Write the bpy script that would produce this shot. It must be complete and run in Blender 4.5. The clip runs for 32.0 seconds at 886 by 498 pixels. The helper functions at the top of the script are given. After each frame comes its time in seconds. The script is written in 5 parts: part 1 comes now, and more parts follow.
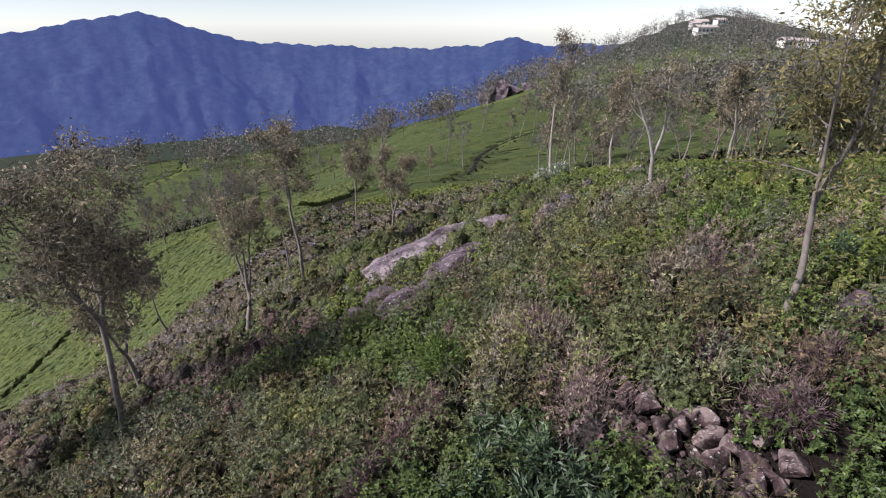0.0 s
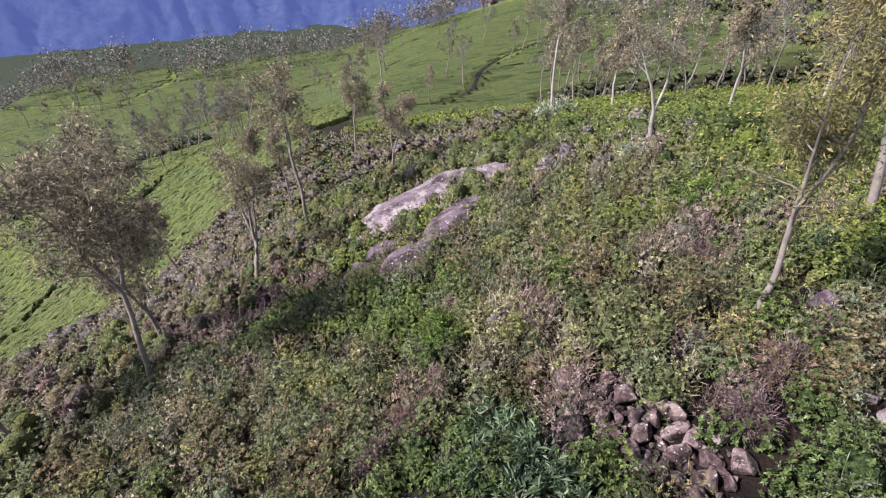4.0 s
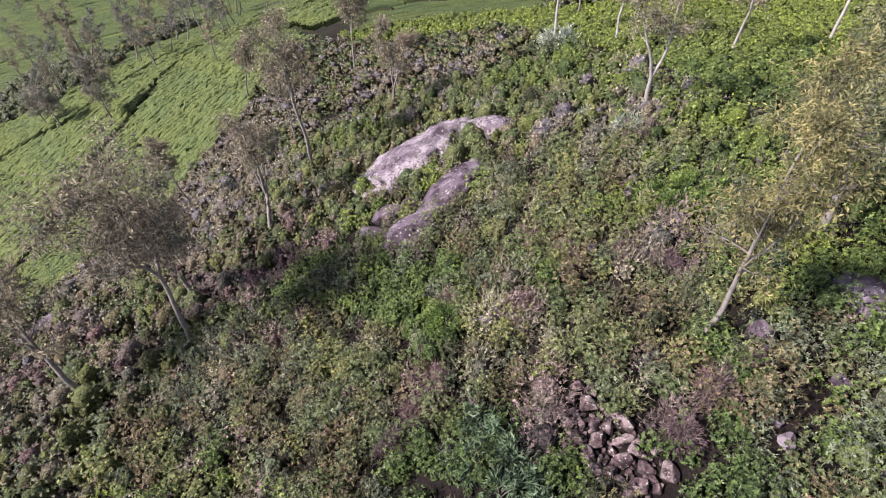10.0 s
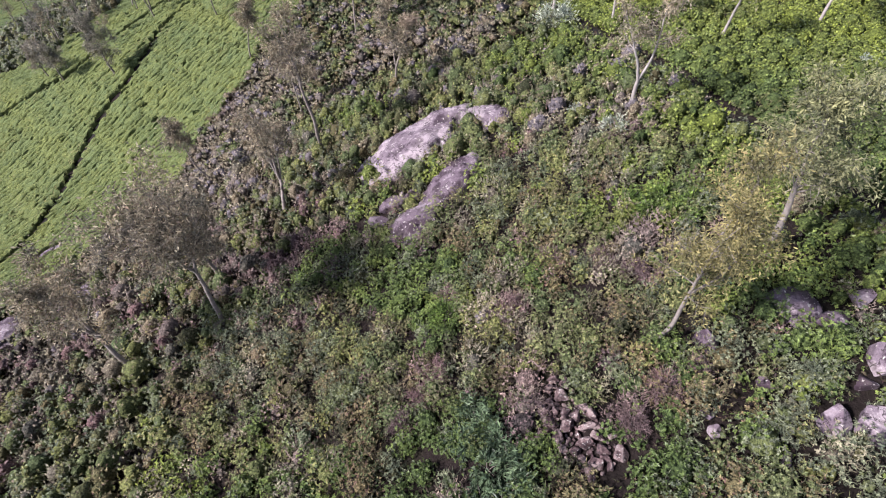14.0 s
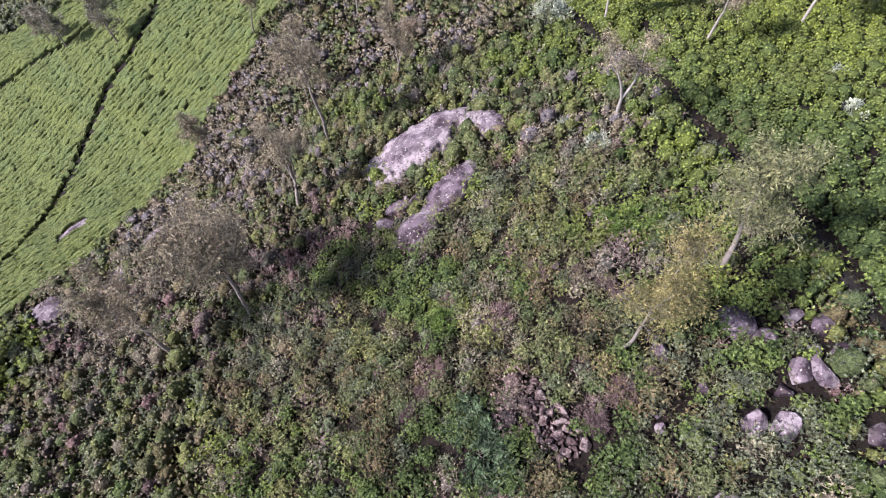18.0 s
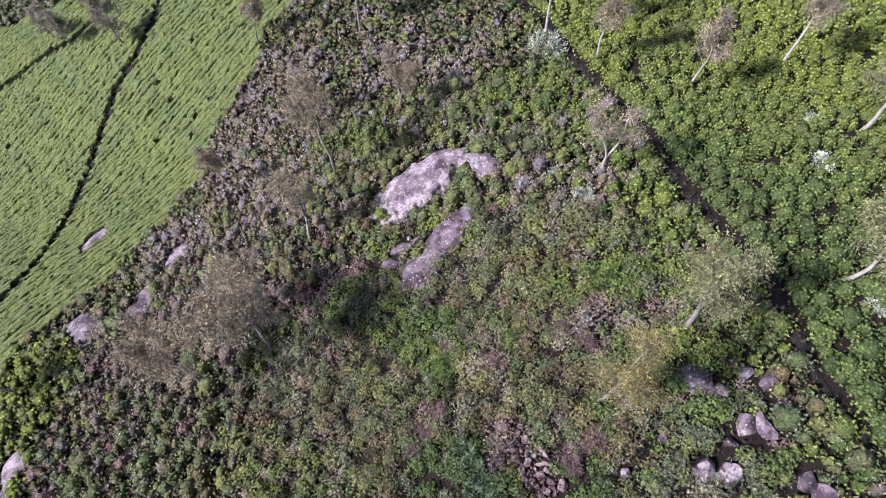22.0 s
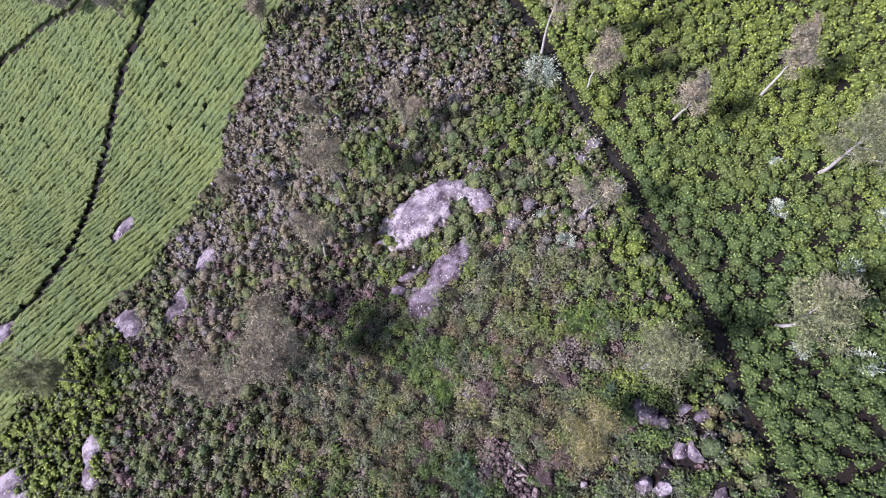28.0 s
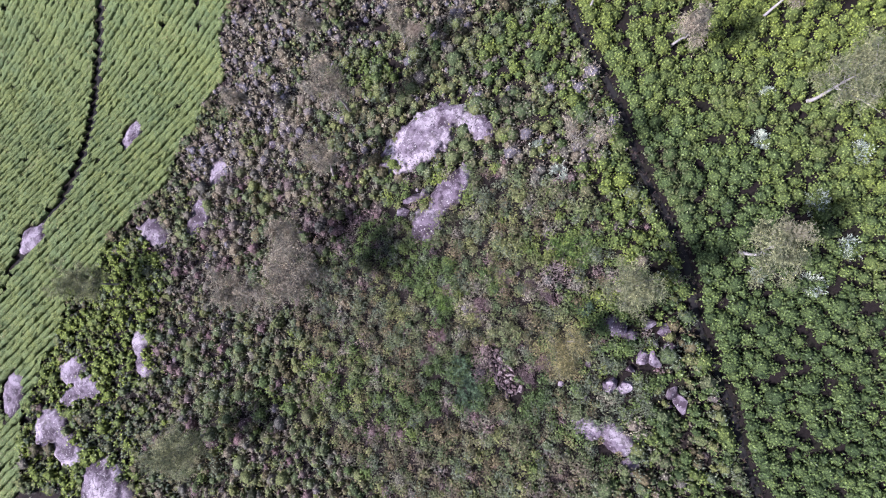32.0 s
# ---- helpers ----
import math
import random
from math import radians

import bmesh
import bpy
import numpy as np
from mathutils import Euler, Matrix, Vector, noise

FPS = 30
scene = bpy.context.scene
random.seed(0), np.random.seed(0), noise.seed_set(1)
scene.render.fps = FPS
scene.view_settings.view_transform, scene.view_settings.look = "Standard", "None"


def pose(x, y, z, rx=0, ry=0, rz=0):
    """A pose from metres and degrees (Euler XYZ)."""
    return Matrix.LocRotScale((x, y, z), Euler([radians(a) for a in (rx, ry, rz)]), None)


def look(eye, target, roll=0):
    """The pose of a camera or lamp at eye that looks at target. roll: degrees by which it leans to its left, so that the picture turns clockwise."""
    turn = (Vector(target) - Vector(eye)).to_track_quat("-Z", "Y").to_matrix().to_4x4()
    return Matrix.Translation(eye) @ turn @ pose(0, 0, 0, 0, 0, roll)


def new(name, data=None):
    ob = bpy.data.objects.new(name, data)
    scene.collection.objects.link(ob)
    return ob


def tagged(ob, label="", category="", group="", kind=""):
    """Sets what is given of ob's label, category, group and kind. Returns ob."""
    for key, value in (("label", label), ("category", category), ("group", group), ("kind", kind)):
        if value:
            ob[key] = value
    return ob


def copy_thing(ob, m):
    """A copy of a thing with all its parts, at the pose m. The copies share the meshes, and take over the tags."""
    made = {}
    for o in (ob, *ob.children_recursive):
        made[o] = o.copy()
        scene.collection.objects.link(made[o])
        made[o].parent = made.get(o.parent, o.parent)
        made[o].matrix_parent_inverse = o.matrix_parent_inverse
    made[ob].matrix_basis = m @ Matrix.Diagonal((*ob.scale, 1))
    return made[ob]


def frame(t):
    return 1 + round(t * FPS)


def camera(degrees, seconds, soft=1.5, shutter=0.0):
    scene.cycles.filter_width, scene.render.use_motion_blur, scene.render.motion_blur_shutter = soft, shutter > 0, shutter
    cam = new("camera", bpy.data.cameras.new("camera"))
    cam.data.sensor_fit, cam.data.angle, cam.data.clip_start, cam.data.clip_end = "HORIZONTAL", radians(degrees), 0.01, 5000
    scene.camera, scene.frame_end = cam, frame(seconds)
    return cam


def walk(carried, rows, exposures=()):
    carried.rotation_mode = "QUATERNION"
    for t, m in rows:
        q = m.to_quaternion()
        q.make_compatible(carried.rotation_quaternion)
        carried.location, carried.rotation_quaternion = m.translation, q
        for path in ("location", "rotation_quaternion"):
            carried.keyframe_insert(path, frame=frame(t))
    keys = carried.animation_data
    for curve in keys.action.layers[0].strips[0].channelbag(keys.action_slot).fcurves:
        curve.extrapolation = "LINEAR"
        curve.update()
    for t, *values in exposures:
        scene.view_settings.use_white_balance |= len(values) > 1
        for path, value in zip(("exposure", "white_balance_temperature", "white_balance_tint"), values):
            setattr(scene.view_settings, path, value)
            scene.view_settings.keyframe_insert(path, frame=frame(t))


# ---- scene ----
cam = camera(79.4, 32.0, soft=1.15)
METRES, EYE, TILT, LEAN, TURN = 48.0, 8.0, -22.9, 0.0, 0.0
ROWS = [
    (0.0, 0.0, 0.0, 0.0, 0.0, 0.0, -0.0),
    (0.5, 0.0004, -0.0018, 0.0059, 0.03, -1.33, 0.04),
    (1.0, 0.0004, -0.0041, 0.0123, 0.01, -2.78, 0.04),
    (1.5, 0.0002, -0.0065, 0.0183, -0.0, -3.98, 0.05),
    (2.0, -0.0, -0.0093, 0.0253, -0.03, -5.2, 0.04),
    (2.5, -0.0004, -0.0118, 0.0323, -0.05, -6.38, 0.04),
    (3.0, -0.0005, -0.0138, 0.0405, -0.03, -7.6, 0.01),
    (3.5, -0.0007, -0.015, 0.0485, -0.06, -8.75, 0.0),
    (5.5, -0.0009, -0.0175, 0.0841, -0.04, -13.49, -0.05),
    (6.0, -0.0008, -0.0182, 0.0934, -0.03, -14.72, -0.04),
    (6.5, -0.0008, -0.0191, 0.1021, -0.01, -15.85, -0.02),
    (7.0, -0.0008, -0.0204, 0.1117, -0.01, -17.04, -0.02),
    (7.5, -0.0007, -0.0221, 0.1215, -0.01, -18.13, -0.03),
    (8.0, -0.0006, -0.0245, 0.1329, 0.01, -19.29, -0.03),
    (8.5, -0.0007, -0.0267, 0.1433, 0.0, -20.32, -0.04),
    (9.0, -0.0008, -0.0296, 0.1549, -0.01, -21.42, -0.06),
    (9.5, -0.0008, -0.0325, 0.1655, -0.01, -22.39, -0.08),
    (10.0, -0.0009, -0.0359, 0.1774, -0.01, -23.47, -0.08),
    (10.5, -0.0007, -0.0391, 0.1884, 0.02, -24.44, -0.07),
    (11.0, -0.0007, -0.0426, 0.2006, 0.03, -25.46, -0.07),
    (11.5, -0.001, -0.0462, 0.212, 0.03, -26.36, -0.09),
    (12.0, -0.001, -0.0502, 0.2244, 0.02, -27.31, -0.09),
    (12.5, -0.0015, -0.0545, 0.2359, 0.01, -28.13, -0.13),
    (13.0, -0.0013, -0.059, 0.2494, 0.03, -29.07, -0.12),
    (13.5, -0.0015, -0.0636, 0.2621, 0.04, -29.87, -0.14),
    (14.0, -0.0014, -0.0685, 0.2763, 0.05, -30.76, -0.14),
    (14.5, -0.0018, -0.0735, 0.29, 0.02, -31.58, -0.17),
    (16.5, -0.0034, -0.0902, 0.3485, -0.04, -34.88, -0.28),
    (17.0, -0.0032, -0.092, 0.3656, -0.03, -35.71, -0.23),
    (17.5, -0.0033, -0.0934, 0.3819, -0.02, -36.44, -0.23),
    (18.0, -0.0034, -0.0934, 0.4005, -0.01, -37.27, -0.21),
    (18.5, -0.0037, -0.0934, 0.4178, -0.01, -37.93, -0.22),
    (19.0, -0.0038, -0.0919, 0.4375, -0.03, -38.64, -0.2),
    (19.5, -0.0036, -0.0899, 0.4551, -0.02, -39.25, -0.17),
    (20.0, -0.0029, -0.0867, 0.4749, -0.01, -39.91, -0.13),
    (20.5, -0.003, -0.0838, 0.4934, -0.03, -40.45, -0.15),
    (21.0, -0.0028, -0.0795, 0.5149, -0.03, -41.07, -0.13),
    (21.5, -0.0025, -0.0751, 0.5358, -0.02, -41.56, -0.1),
    (22.0, -0.0029, -0.0707, 0.5591, -0.03, -42.0, -0.11),
    (22.5, -0.0026, -0.0665, 0.5811, -0.02, -42.37, -0.1),
    (23.0, -0.0029, -0.061, 0.6052, -0.04, -42.8, -0.1),
    (23.5, -0.003, -0.0568, 0.6274, -0.02, -43.15, -0.12),
    (24.0, -0.003, -0.051, 0.6524, -0.03, -43.63, -0.11),
    (24.5, -0.0035, -0.0461, 0.6765, -0.04, -44.08, -0.11),
    (25.0, -0.0034, -0.0399, 0.7014, -0.02, -44.59, -0.1),
    (25.5, -0.0045, -0.0337, 0.7214, -0.02, -45.05, -0.14),
    (27.5, -0.0062, -0.0025, 0.7964, -0.01, -49.93, -0.21),
    (28.0, -0.0068, 0.004, 0.8138, -0.02, -52.06, -0.24),
    (28.5, -0.008, 0.0121, 0.8314, -0.07, -54.2, -0.28),
    (29.0, -0.0084, 0.0209, 0.8509, -0.09, -56.52, -0.29),
    (29.5, -0.0092, 0.0295, 0.8692, -0.13, -58.65, -0.31),
    (30.0, -0.0097, 0.0385, 0.8884, -0.15, -60.64, -0.31),
    (30.5, -0.0102, 0.0465, 0.9057, -0.17, -62.32, -0.31),
    (31.0, -0.0104, 0.0539, 0.9237, -0.15, -64.03, -0.29),
    (31.5, -0.011, 0.0609, 0.9406, -0.14, -65.55, -0.3),
    (32.0, -0.0116, 0.068, 0.9594, -0.13, -67.1, -0.3),
]
EXPOSURES = [(s, e, k, 15.5 + s / 4) for s, e, k in ((0, 0.52, 6220), (1, 0.76, 6280), (2, 1.06, 6340), (3, 1.15, 6340), (6, 1.24, 6320), (9, 1.24, 6260), (19, 1.31, 5980), (25, 1.32, 5740), (32, 1.36, 5500))]
walk(cam, [(t, pose(0, 0, EYE, TILT, LEAN, TURN) @ pose(METRES * x, METRES * y, METRES * z, 90 + pitch, roll, yaw)) for t, x, y, z, yaw, pitch, roll in ROWS], EXPOSURES)

# ---- world and sun ----
SUN_EL, SUN_AZ = 40.0, 197.0          # degrees; azimuth counted from +x towards +y in plan
sun_dir = Vector((math.cos(radians(SUN_AZ)) * math.cos(radians(SUN_EL)), math.sin(radians(SUN_AZ)) * math.cos(radians(SUN_EL)), math.sin(radians(SUN_EL))))
world = bpy.data.worlds.new("sky")
scene.world = world
world.use_nodes = True
wn = world.node_tree.nodes
sky = wn.new("ShaderNodeTexSky")
sky.sky_type, sky.sun_disc = "NISHITA", False
sky.sun_elevation, sky.sun_rotation = radians(SUN_EL), math.atan2(sun_dir.x, sun_dir.y)
sky.air_density, sky.dust_density, sky.ozone_density, sky.altitude = 1.0, 0.15, 2.5, 2500
hazy = wn.new("ShaderNodeHueSaturation")          # thin high haze greys the sky
hazy.inputs["Saturation"].default_value = 0.5
world.node_tree.links.new(sky.outputs[0], hazy.inputs["Color"])
world.node_tree.links.new(hazy.outputs[0], wn["Background"].inputs[0])
wn["Background"].inputs[1].default_value = 0.092
lamp = bpy.data.lights.new("sun", "SUN")
lamp.energy, lamp.angle, lamp.color = 4.8, radians(5.0), (1.0, 0.94, 0.86)
sun = new("sun", lamp)
sun.matrix_world = look(sun_dir * 100, (0, 0, 0))

# ---- materials ----
def material(name):
    m = bpy.data.materials.new(name)
    m.use_nodes = True
    t = m.node_tree
    b = t.nodes["Principled BSDF"]
    return m, t, b


def noise_node(t, scale, detail=3.0, rough=0.55, vec=None):
    n = t.nodes.new("ShaderNodeTexNoise")
    n.inputs["Scale"].default_value, n.inputs["Detail"].default_value, n.inputs["Roughness"].default_value = scale, detail, rough
    if vec is not None:
        t.links.new(vec, n.inputs["Vector"])
    return n.outputs["Fac"]


def ramp(t, fac, stops):
    r = t.nodes.new("ShaderNodeValToRGB")
    while len(r.color_ramp.elements) < len(stops):
        r.color_ramp.elements.new(0.5)
    for e, (p, c) in zip(r.color_ramp.elements, stops):
        e.position, e.color = p, (*c, 1)
    t.links.new(fac, r.inputs[0])
    return r.outputs[0]


def mix(t, fac, a, b, kind="MIX"):
    m = t.nodes.new("ShaderNodeMix")
    m.data_type, m.blend_type = "RGBA", kind
    for sock, v in ((m.inputs[0], fac), (m.inputs[6], a), (m.inputs[7], b)):
        if isinstance(v, (int, float)):
            sock.default_value = v
        elif isinstance(v, tuple):
            sock.default_value = (*v, 1)
        else:
            t.links.new(v, sock)
    return m.outputs[2]


def position(t):
    return t.nodes.new("ShaderNodeNewGeometry").outputs["Position"]


def island(t):
    return t.nodes.new("ShaderNodeNewGeometry").outputs["Random Per Island"]


def bump(t, b, height, strength, distance):
    n = t.nodes.new("ShaderNodeBump")
    n.inputs["Strength"].default_value, n.inputs["Distance"].default_value = strength, distance
    t.links.new(height, n.inputs["Height"])
    t.links.new(n.outputs[0], b.inputs["Normal"])


def leaf_material(name, young, mature, dry, dry_share, rough=0.5, patch=1.1, glow=0.22, wilted=0.0, clump=0.42, gloss=0.25, tones=((0.34, (0.42, 0.45, 0.5)), (0.66, (1.3, 1.25, 1.2))), own=False):
    """Leaves: three tones mixed leaf by leaf, bush by bush and patch by patch; some light passes through."""
    m, t, b = material(name)
    pos = position(t)
    each = ramp(t, island(t), [(0.0, dry), (wilted, tuple(0.6 * p for p in dry)), (wilted + 0.01, tuple(0.8 * p for p in mature)), (0.5, tuple(0.65 * p + 0.35 * q for p, q in zip(mature, young))), (0.9, young), (1.0, tuple(1.04 * p for p in young))])
    if own:          # each bush has a tone of its own
        tone = t.nodes.new("ShaderNodeAttribute")
        tone.attribute_name = "bush_tone"
        fac = tone.outputs["Fac"]
    else:
        fac = noise_node(t, patch, 2, 0.6, pos)
    bushes = ramp(t, fac, tones)
    col = mix(t, 1.0, each, bushes, "MULTIPLY")
    shoots = ramp(t, noise_node(t, 3.4, 2, 0.5, pos), [(0.36, (1 - clump, 1 - clump, 1 - clump)), (0.64, (1 + clump, 1 + clump, 1 + clump))])
    col = mix(t, 1.0, col, shoots, "MULTIPLY")
    patches = ramp(t, noise_node(t, 0.16, 3, 0.6, pos), [(0.62 - dry_share * 0.5, (0, 0, 0)), (0.78 - dry_share * 0.5, (1, 1, 1))])
    col = mix(t, patches, col, dry)
    t.links.new(col, b.inputs["Base Color"])
    b.inputs["Roughness"].default_value = rough
    b.inputs["Specular IOR Level"].default_value = gloss
    tr = t.nodes.new("ShaderNodeBsdfTranslucent")
    t.links.new(col, tr.inputs[0])
    add = t.nodes.new("ShaderNodeMixShader")
    add.inputs[0].default_value = glow
    t.links.new(b.outputs[0], add.inputs[1])
    t.links.new(tr.outputs[0], add.inputs[2])
    t.links.new(add.outputs[0], t.nodes["Material Output"].inputs[0])
    return m


def shaded_inner_material(name, dark, light, tones):
    """Leaves and stems inside a bush, in the bush's own tone, darkened as painted shade."""
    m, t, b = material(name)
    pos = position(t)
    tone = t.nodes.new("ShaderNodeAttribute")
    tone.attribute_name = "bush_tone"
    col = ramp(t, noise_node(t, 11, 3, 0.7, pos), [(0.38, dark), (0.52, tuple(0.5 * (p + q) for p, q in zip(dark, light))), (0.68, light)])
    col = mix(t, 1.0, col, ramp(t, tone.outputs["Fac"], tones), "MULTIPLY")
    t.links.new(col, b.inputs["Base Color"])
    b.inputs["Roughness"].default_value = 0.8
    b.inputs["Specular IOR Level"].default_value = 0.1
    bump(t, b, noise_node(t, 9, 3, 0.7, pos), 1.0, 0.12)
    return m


def stem_material(name, dark, light, scale=3.0):
    m, t, b = material(name)
    pos = position(t)
    col = ramp(t, noise_node(t, scale, 4, 0.65, pos), [(0.3, dark), (0.7, light)])
    col = mix(t, 0.35, col, ramp(t, island(t), [(0, dark), (1, light)]))
    t.links.new(col, b.inputs["Base Color"])
    b.inputs["Roughness"].default_value = 0.85
    bump(t, b, noise_node(t, scale * 9, 3, 0.6, pos), 0.5, 0.02)
    return m


def rock_material(name, pale, mid, dark, stain=0.5, relief=0.08, broad=0.42, spots=5.0, shift=(0, 0, 0)):
    m, t, b = material(name)
    move = t.nodes.new("ShaderNodeVectorMath")
    move.inputs[1].default_value = shift
    t.links.new(position(t), move.inputs[0])
    pos = move.outputs[0]
    col = ramp(t, noise_node(t, broad, 6, 0.6, pos), [(0.42, dark), (0.47, mid), (0.52, mid), (0.55, pale), (0.7, tuple(1.15 * p for p in pale))])
    grain = ramp(t, noise_node(t, 14, 4, 0.7, pos), [(0.3, (0.72, 0.7, 0.72)), (0.7, (1.22, 1.22, 1.22))])
    col = mix(t, 1.0, col, grain, "MULTIPLY")
    lichen = ramp(t, noise_node(t, spots, 3, 0.6, pos), [(0.62, (0, 0, 0)), (0.67, (1, 1, 1))])
    col = mix(t, lichen, col, (0.40, 0.37, 0.36))
    crack = t.nodes.new("ShaderNodeMath")
    crack.operation = "ABSOLUTE"
    shift = t.nodes.new("ShaderNodeMath")
    shift.operation = "SUBTRACT"
    shift.inputs[1].default_value = 0.5
    t.links.new(noise_node(t, 0.9, 5, 0.6, pos), shift.inputs[0])
    t.links.new(shift.outputs[0], crack.inputs[0])
    col = mix(t, ramp(t, crack.outputs[0], [(0.004, (1, 1, 1)), (0.014, (0, 0, 0))]), col, (0.03, 0.022, 0.026))
    moss = ramp(t, noise_node(t, 0.75, 6, 0.68, pos), [(0.63 - 0.1 * stain, (0, 0, 0)), (0.69, (0.85, 0.85, 0.85))])
    col = mix(t, moss, col, (0.075, 0.06, 0.06))
    t.links.new(col, b.inputs["Base Color"])
    b.inputs["Roughness"].default_value = 0.82
    b.inputs["Specular IOR Level"].default_value = 0.3
    bump(t, b, noise_node(t, 5, 7, 0.72, pos), 0.8, relief)
    return m


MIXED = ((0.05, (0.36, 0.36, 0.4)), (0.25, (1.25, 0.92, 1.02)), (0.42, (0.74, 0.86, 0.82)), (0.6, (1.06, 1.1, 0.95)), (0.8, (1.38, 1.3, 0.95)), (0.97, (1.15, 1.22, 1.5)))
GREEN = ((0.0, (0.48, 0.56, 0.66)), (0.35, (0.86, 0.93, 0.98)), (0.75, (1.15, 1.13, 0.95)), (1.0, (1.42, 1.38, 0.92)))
M_TEA = leaf_material("tea_leaf", (0.2, 0.24, 0.062), (0.13, 0.168, 0.048), (0.105, 0.095, 0.05), 0.12, 0.42, wilted=0.04, tones=GREEN, own=True, clump=0.3)
M_TEA_FAR = leaf_material("far_tea_leaf", (0.224, 0.252, 0.086), (0.124, 0.152, 0.054), (0.25, 0.225, 0.11), 0.1, 0.6, clump=0.16, gloss=0.15, wilted=0.05, tones=((0.0, (0.75, 0.84, 1.0)), (0.5, (1.0, 1.0, 1.0)), (1.0, (1.2, 1.12, 0.95))), own=True)
M_TEA_SLOPE = leaf_material("distant_tea_leaf", (0.13, 0.158, 0.056), (0.1, 0.125, 0.046), (0.11, 0.125, 0.055), 0.1, 0.7, patch=0.12, clump=0.1, gloss=0.1, tones=((0.34, (0.75, 0.78, 0.8)), (0.66, (1.15, 1.12, 1.1))))
M_SCRUB = leaf_material("scrub_leaf", (0.2, 0.21, 0.1), (0.098, 0.114, 0.058), (0.17, 0.13, 0.10), 0.16, 0.55, wilted=0.12, tones=MIXED, own=True)
# herb colours kept dark, painting in the shade between shrubs
M_HERB = leaf_material("shaded_herb_leaf", (0.075, 0.08, 0.038), (0.024, 0.03, 0.017), (0.065, 0.045, 0.042), 0.3, 0.6, wilted=0.3, tones=MIXED, own=True)
M_THICKET = leaf_material("thicket_leaf", (0.24, 0.245, 0.17), (0.10, 0.115, 0.078), (0.16, 0.14, 0.105), 0.1, 0.6)
M_GREY = leaf_material("grey_crown_leaf", (0.33, 0.31, 0.255), (0.18, 0.17, 0.135), (0.22, 0.18, 0.15), 0.1, 0.6, glow=0.35)
M_SILVER = leaf_material("silvery_leaf", (0.215, 0.24, 0.155), (0.105, 0.125, 0.08), (0.18, 0.155, 0.12), 0.12, 0.6)
M_DRY = leaf_material("dry_twig", (0.31, 0.272, 0.222), (0.175, 0.15, 0.123), (0.19, 0.145, 0.14), 0.15, 0.8, glow=0.1, tones=((0.05, (0.5, 0.4, 0.5)), (0.3, (1.05, 0.84, 0.98)), (0.5, (0.95, 1.02, 0.9)), (0.75, (1.0, 1.04, 0.85)), (0.95, (1.3, 1.28, 1.2))), own=True)
M_FERN = leaf_material("bright_fern_leaf", (0.16, 0.235, 0.055), (0.075, 0.125, 0.034), (0.1, 0.15, 0.035), 0.0, 0.5)
M_OAK = leaf_material("silver_oak_leaf", (0.365, 0.325, 0.235), (0.175, 0.152, 0.108), (0.25, 0.195, 0.15), 0.12, 0.55, glow=0.32, wilted=0.15)
M_OAK_YELLOW = leaf_material("yellow_oak_leaf", (0.34, 0.3, 0.135), (0.18, 0.17, 0.08), (0.26, 0.19, 0.1), 0.05, 0.6, glow=0.42)
M_CROWN = leaf_material("pale_crown_leaf", (0.31, 0.315, 0.165), (0.17, 0.182, 0.1), (0.33, 0.29, 0.2), 0.1, 0.6, glow=0.42)
# far leaves lightened and greyed, with distance haze put into their colour
M_WOOD_FAR = leaf_material("far_tree_leaf", (0.25, 0.235, 0.215), (0.125, 0.125, 0.11), (0.17, 0.135, 0.125), 0.15, 0.7, glow=0.2)
# insides of bushes: leaf tones again, darkened for the shade between leaves
M_CORE = shaded_inner_material("shaded_inner_stems", (0.02, 0.018, 0.013), (0.1, 0.085, 0.06), MIXED)
M_CORE_TEA = shaded_inner_material("shaded_inner_tea", (0.026, 0.036, 0.014), (0.12, 0.15, 0.046), GREEN)
M_CORE_ROW = shaded_inner_material("shaded_inner_hedge", (0.055, 0.074, 0.03), (0.164, 0.192, 0.068), ((0.0, (0.8, 0.88, 1.0)), (1.0, (1.15, 1.1, 0.95))))
M_CORE_SLOPE = shaded_inner_material("shaded_distant_tea", (0.045, 0.062, 0.026), (0.105, 0.13, 0.05), ((0.0, (0.72, 0.8, 0.9)), (1.0, (1.2, 1.12, 0.95))))
M_CORE_SCRUB = shaded_inner_material("shaded_inner_scrub", (0.028, 0.035, 0.018), (0.145, 0.16, 0.075), MIXED)
M_CORE_DRY = shaded_inner_material("shaded_dry_twigs", (0.04, 0.033, 0.031), (0.19, 0.16, 0.142), MIXED)
M_BARK = stem_material("pale_bark", (0.07, 0.058, 0.053), (0.27, 0.235, 0.215), 3.2)
M_BARK_WHITE = stem_material("whitish_bark", (0.17, 0.15, 0.14), (0.40, 0.36, 0.34), 2.2)
M_BARK_DARK = stem_material("grey_brown_bark", (0.07, 0.056, 0.052), (0.21, 0.18, 0.165), 2.2)
M_ROCK = rock_material("granite", (0.21, 0.172, 0.2), (0.11, 0.082, 0.104), (0.036, 0.022, 0.032), 0.8, 0.12)
M_ROCK_PALE = rock_material("pale_granite", (0.25, 0.21, 0.232), (0.135, 0.105, 0.128), (0.042, 0.027, 0.038), 0.7, 0.1, shift=(9, 4, 0))
M_STONE = rock_material("field_stone", (0.19, 0.145, 0.142), (0.1, 0.066, 0.068), (0.045, 0.027, 0.03), 0.25, 0.05, 2.2, 9.0)

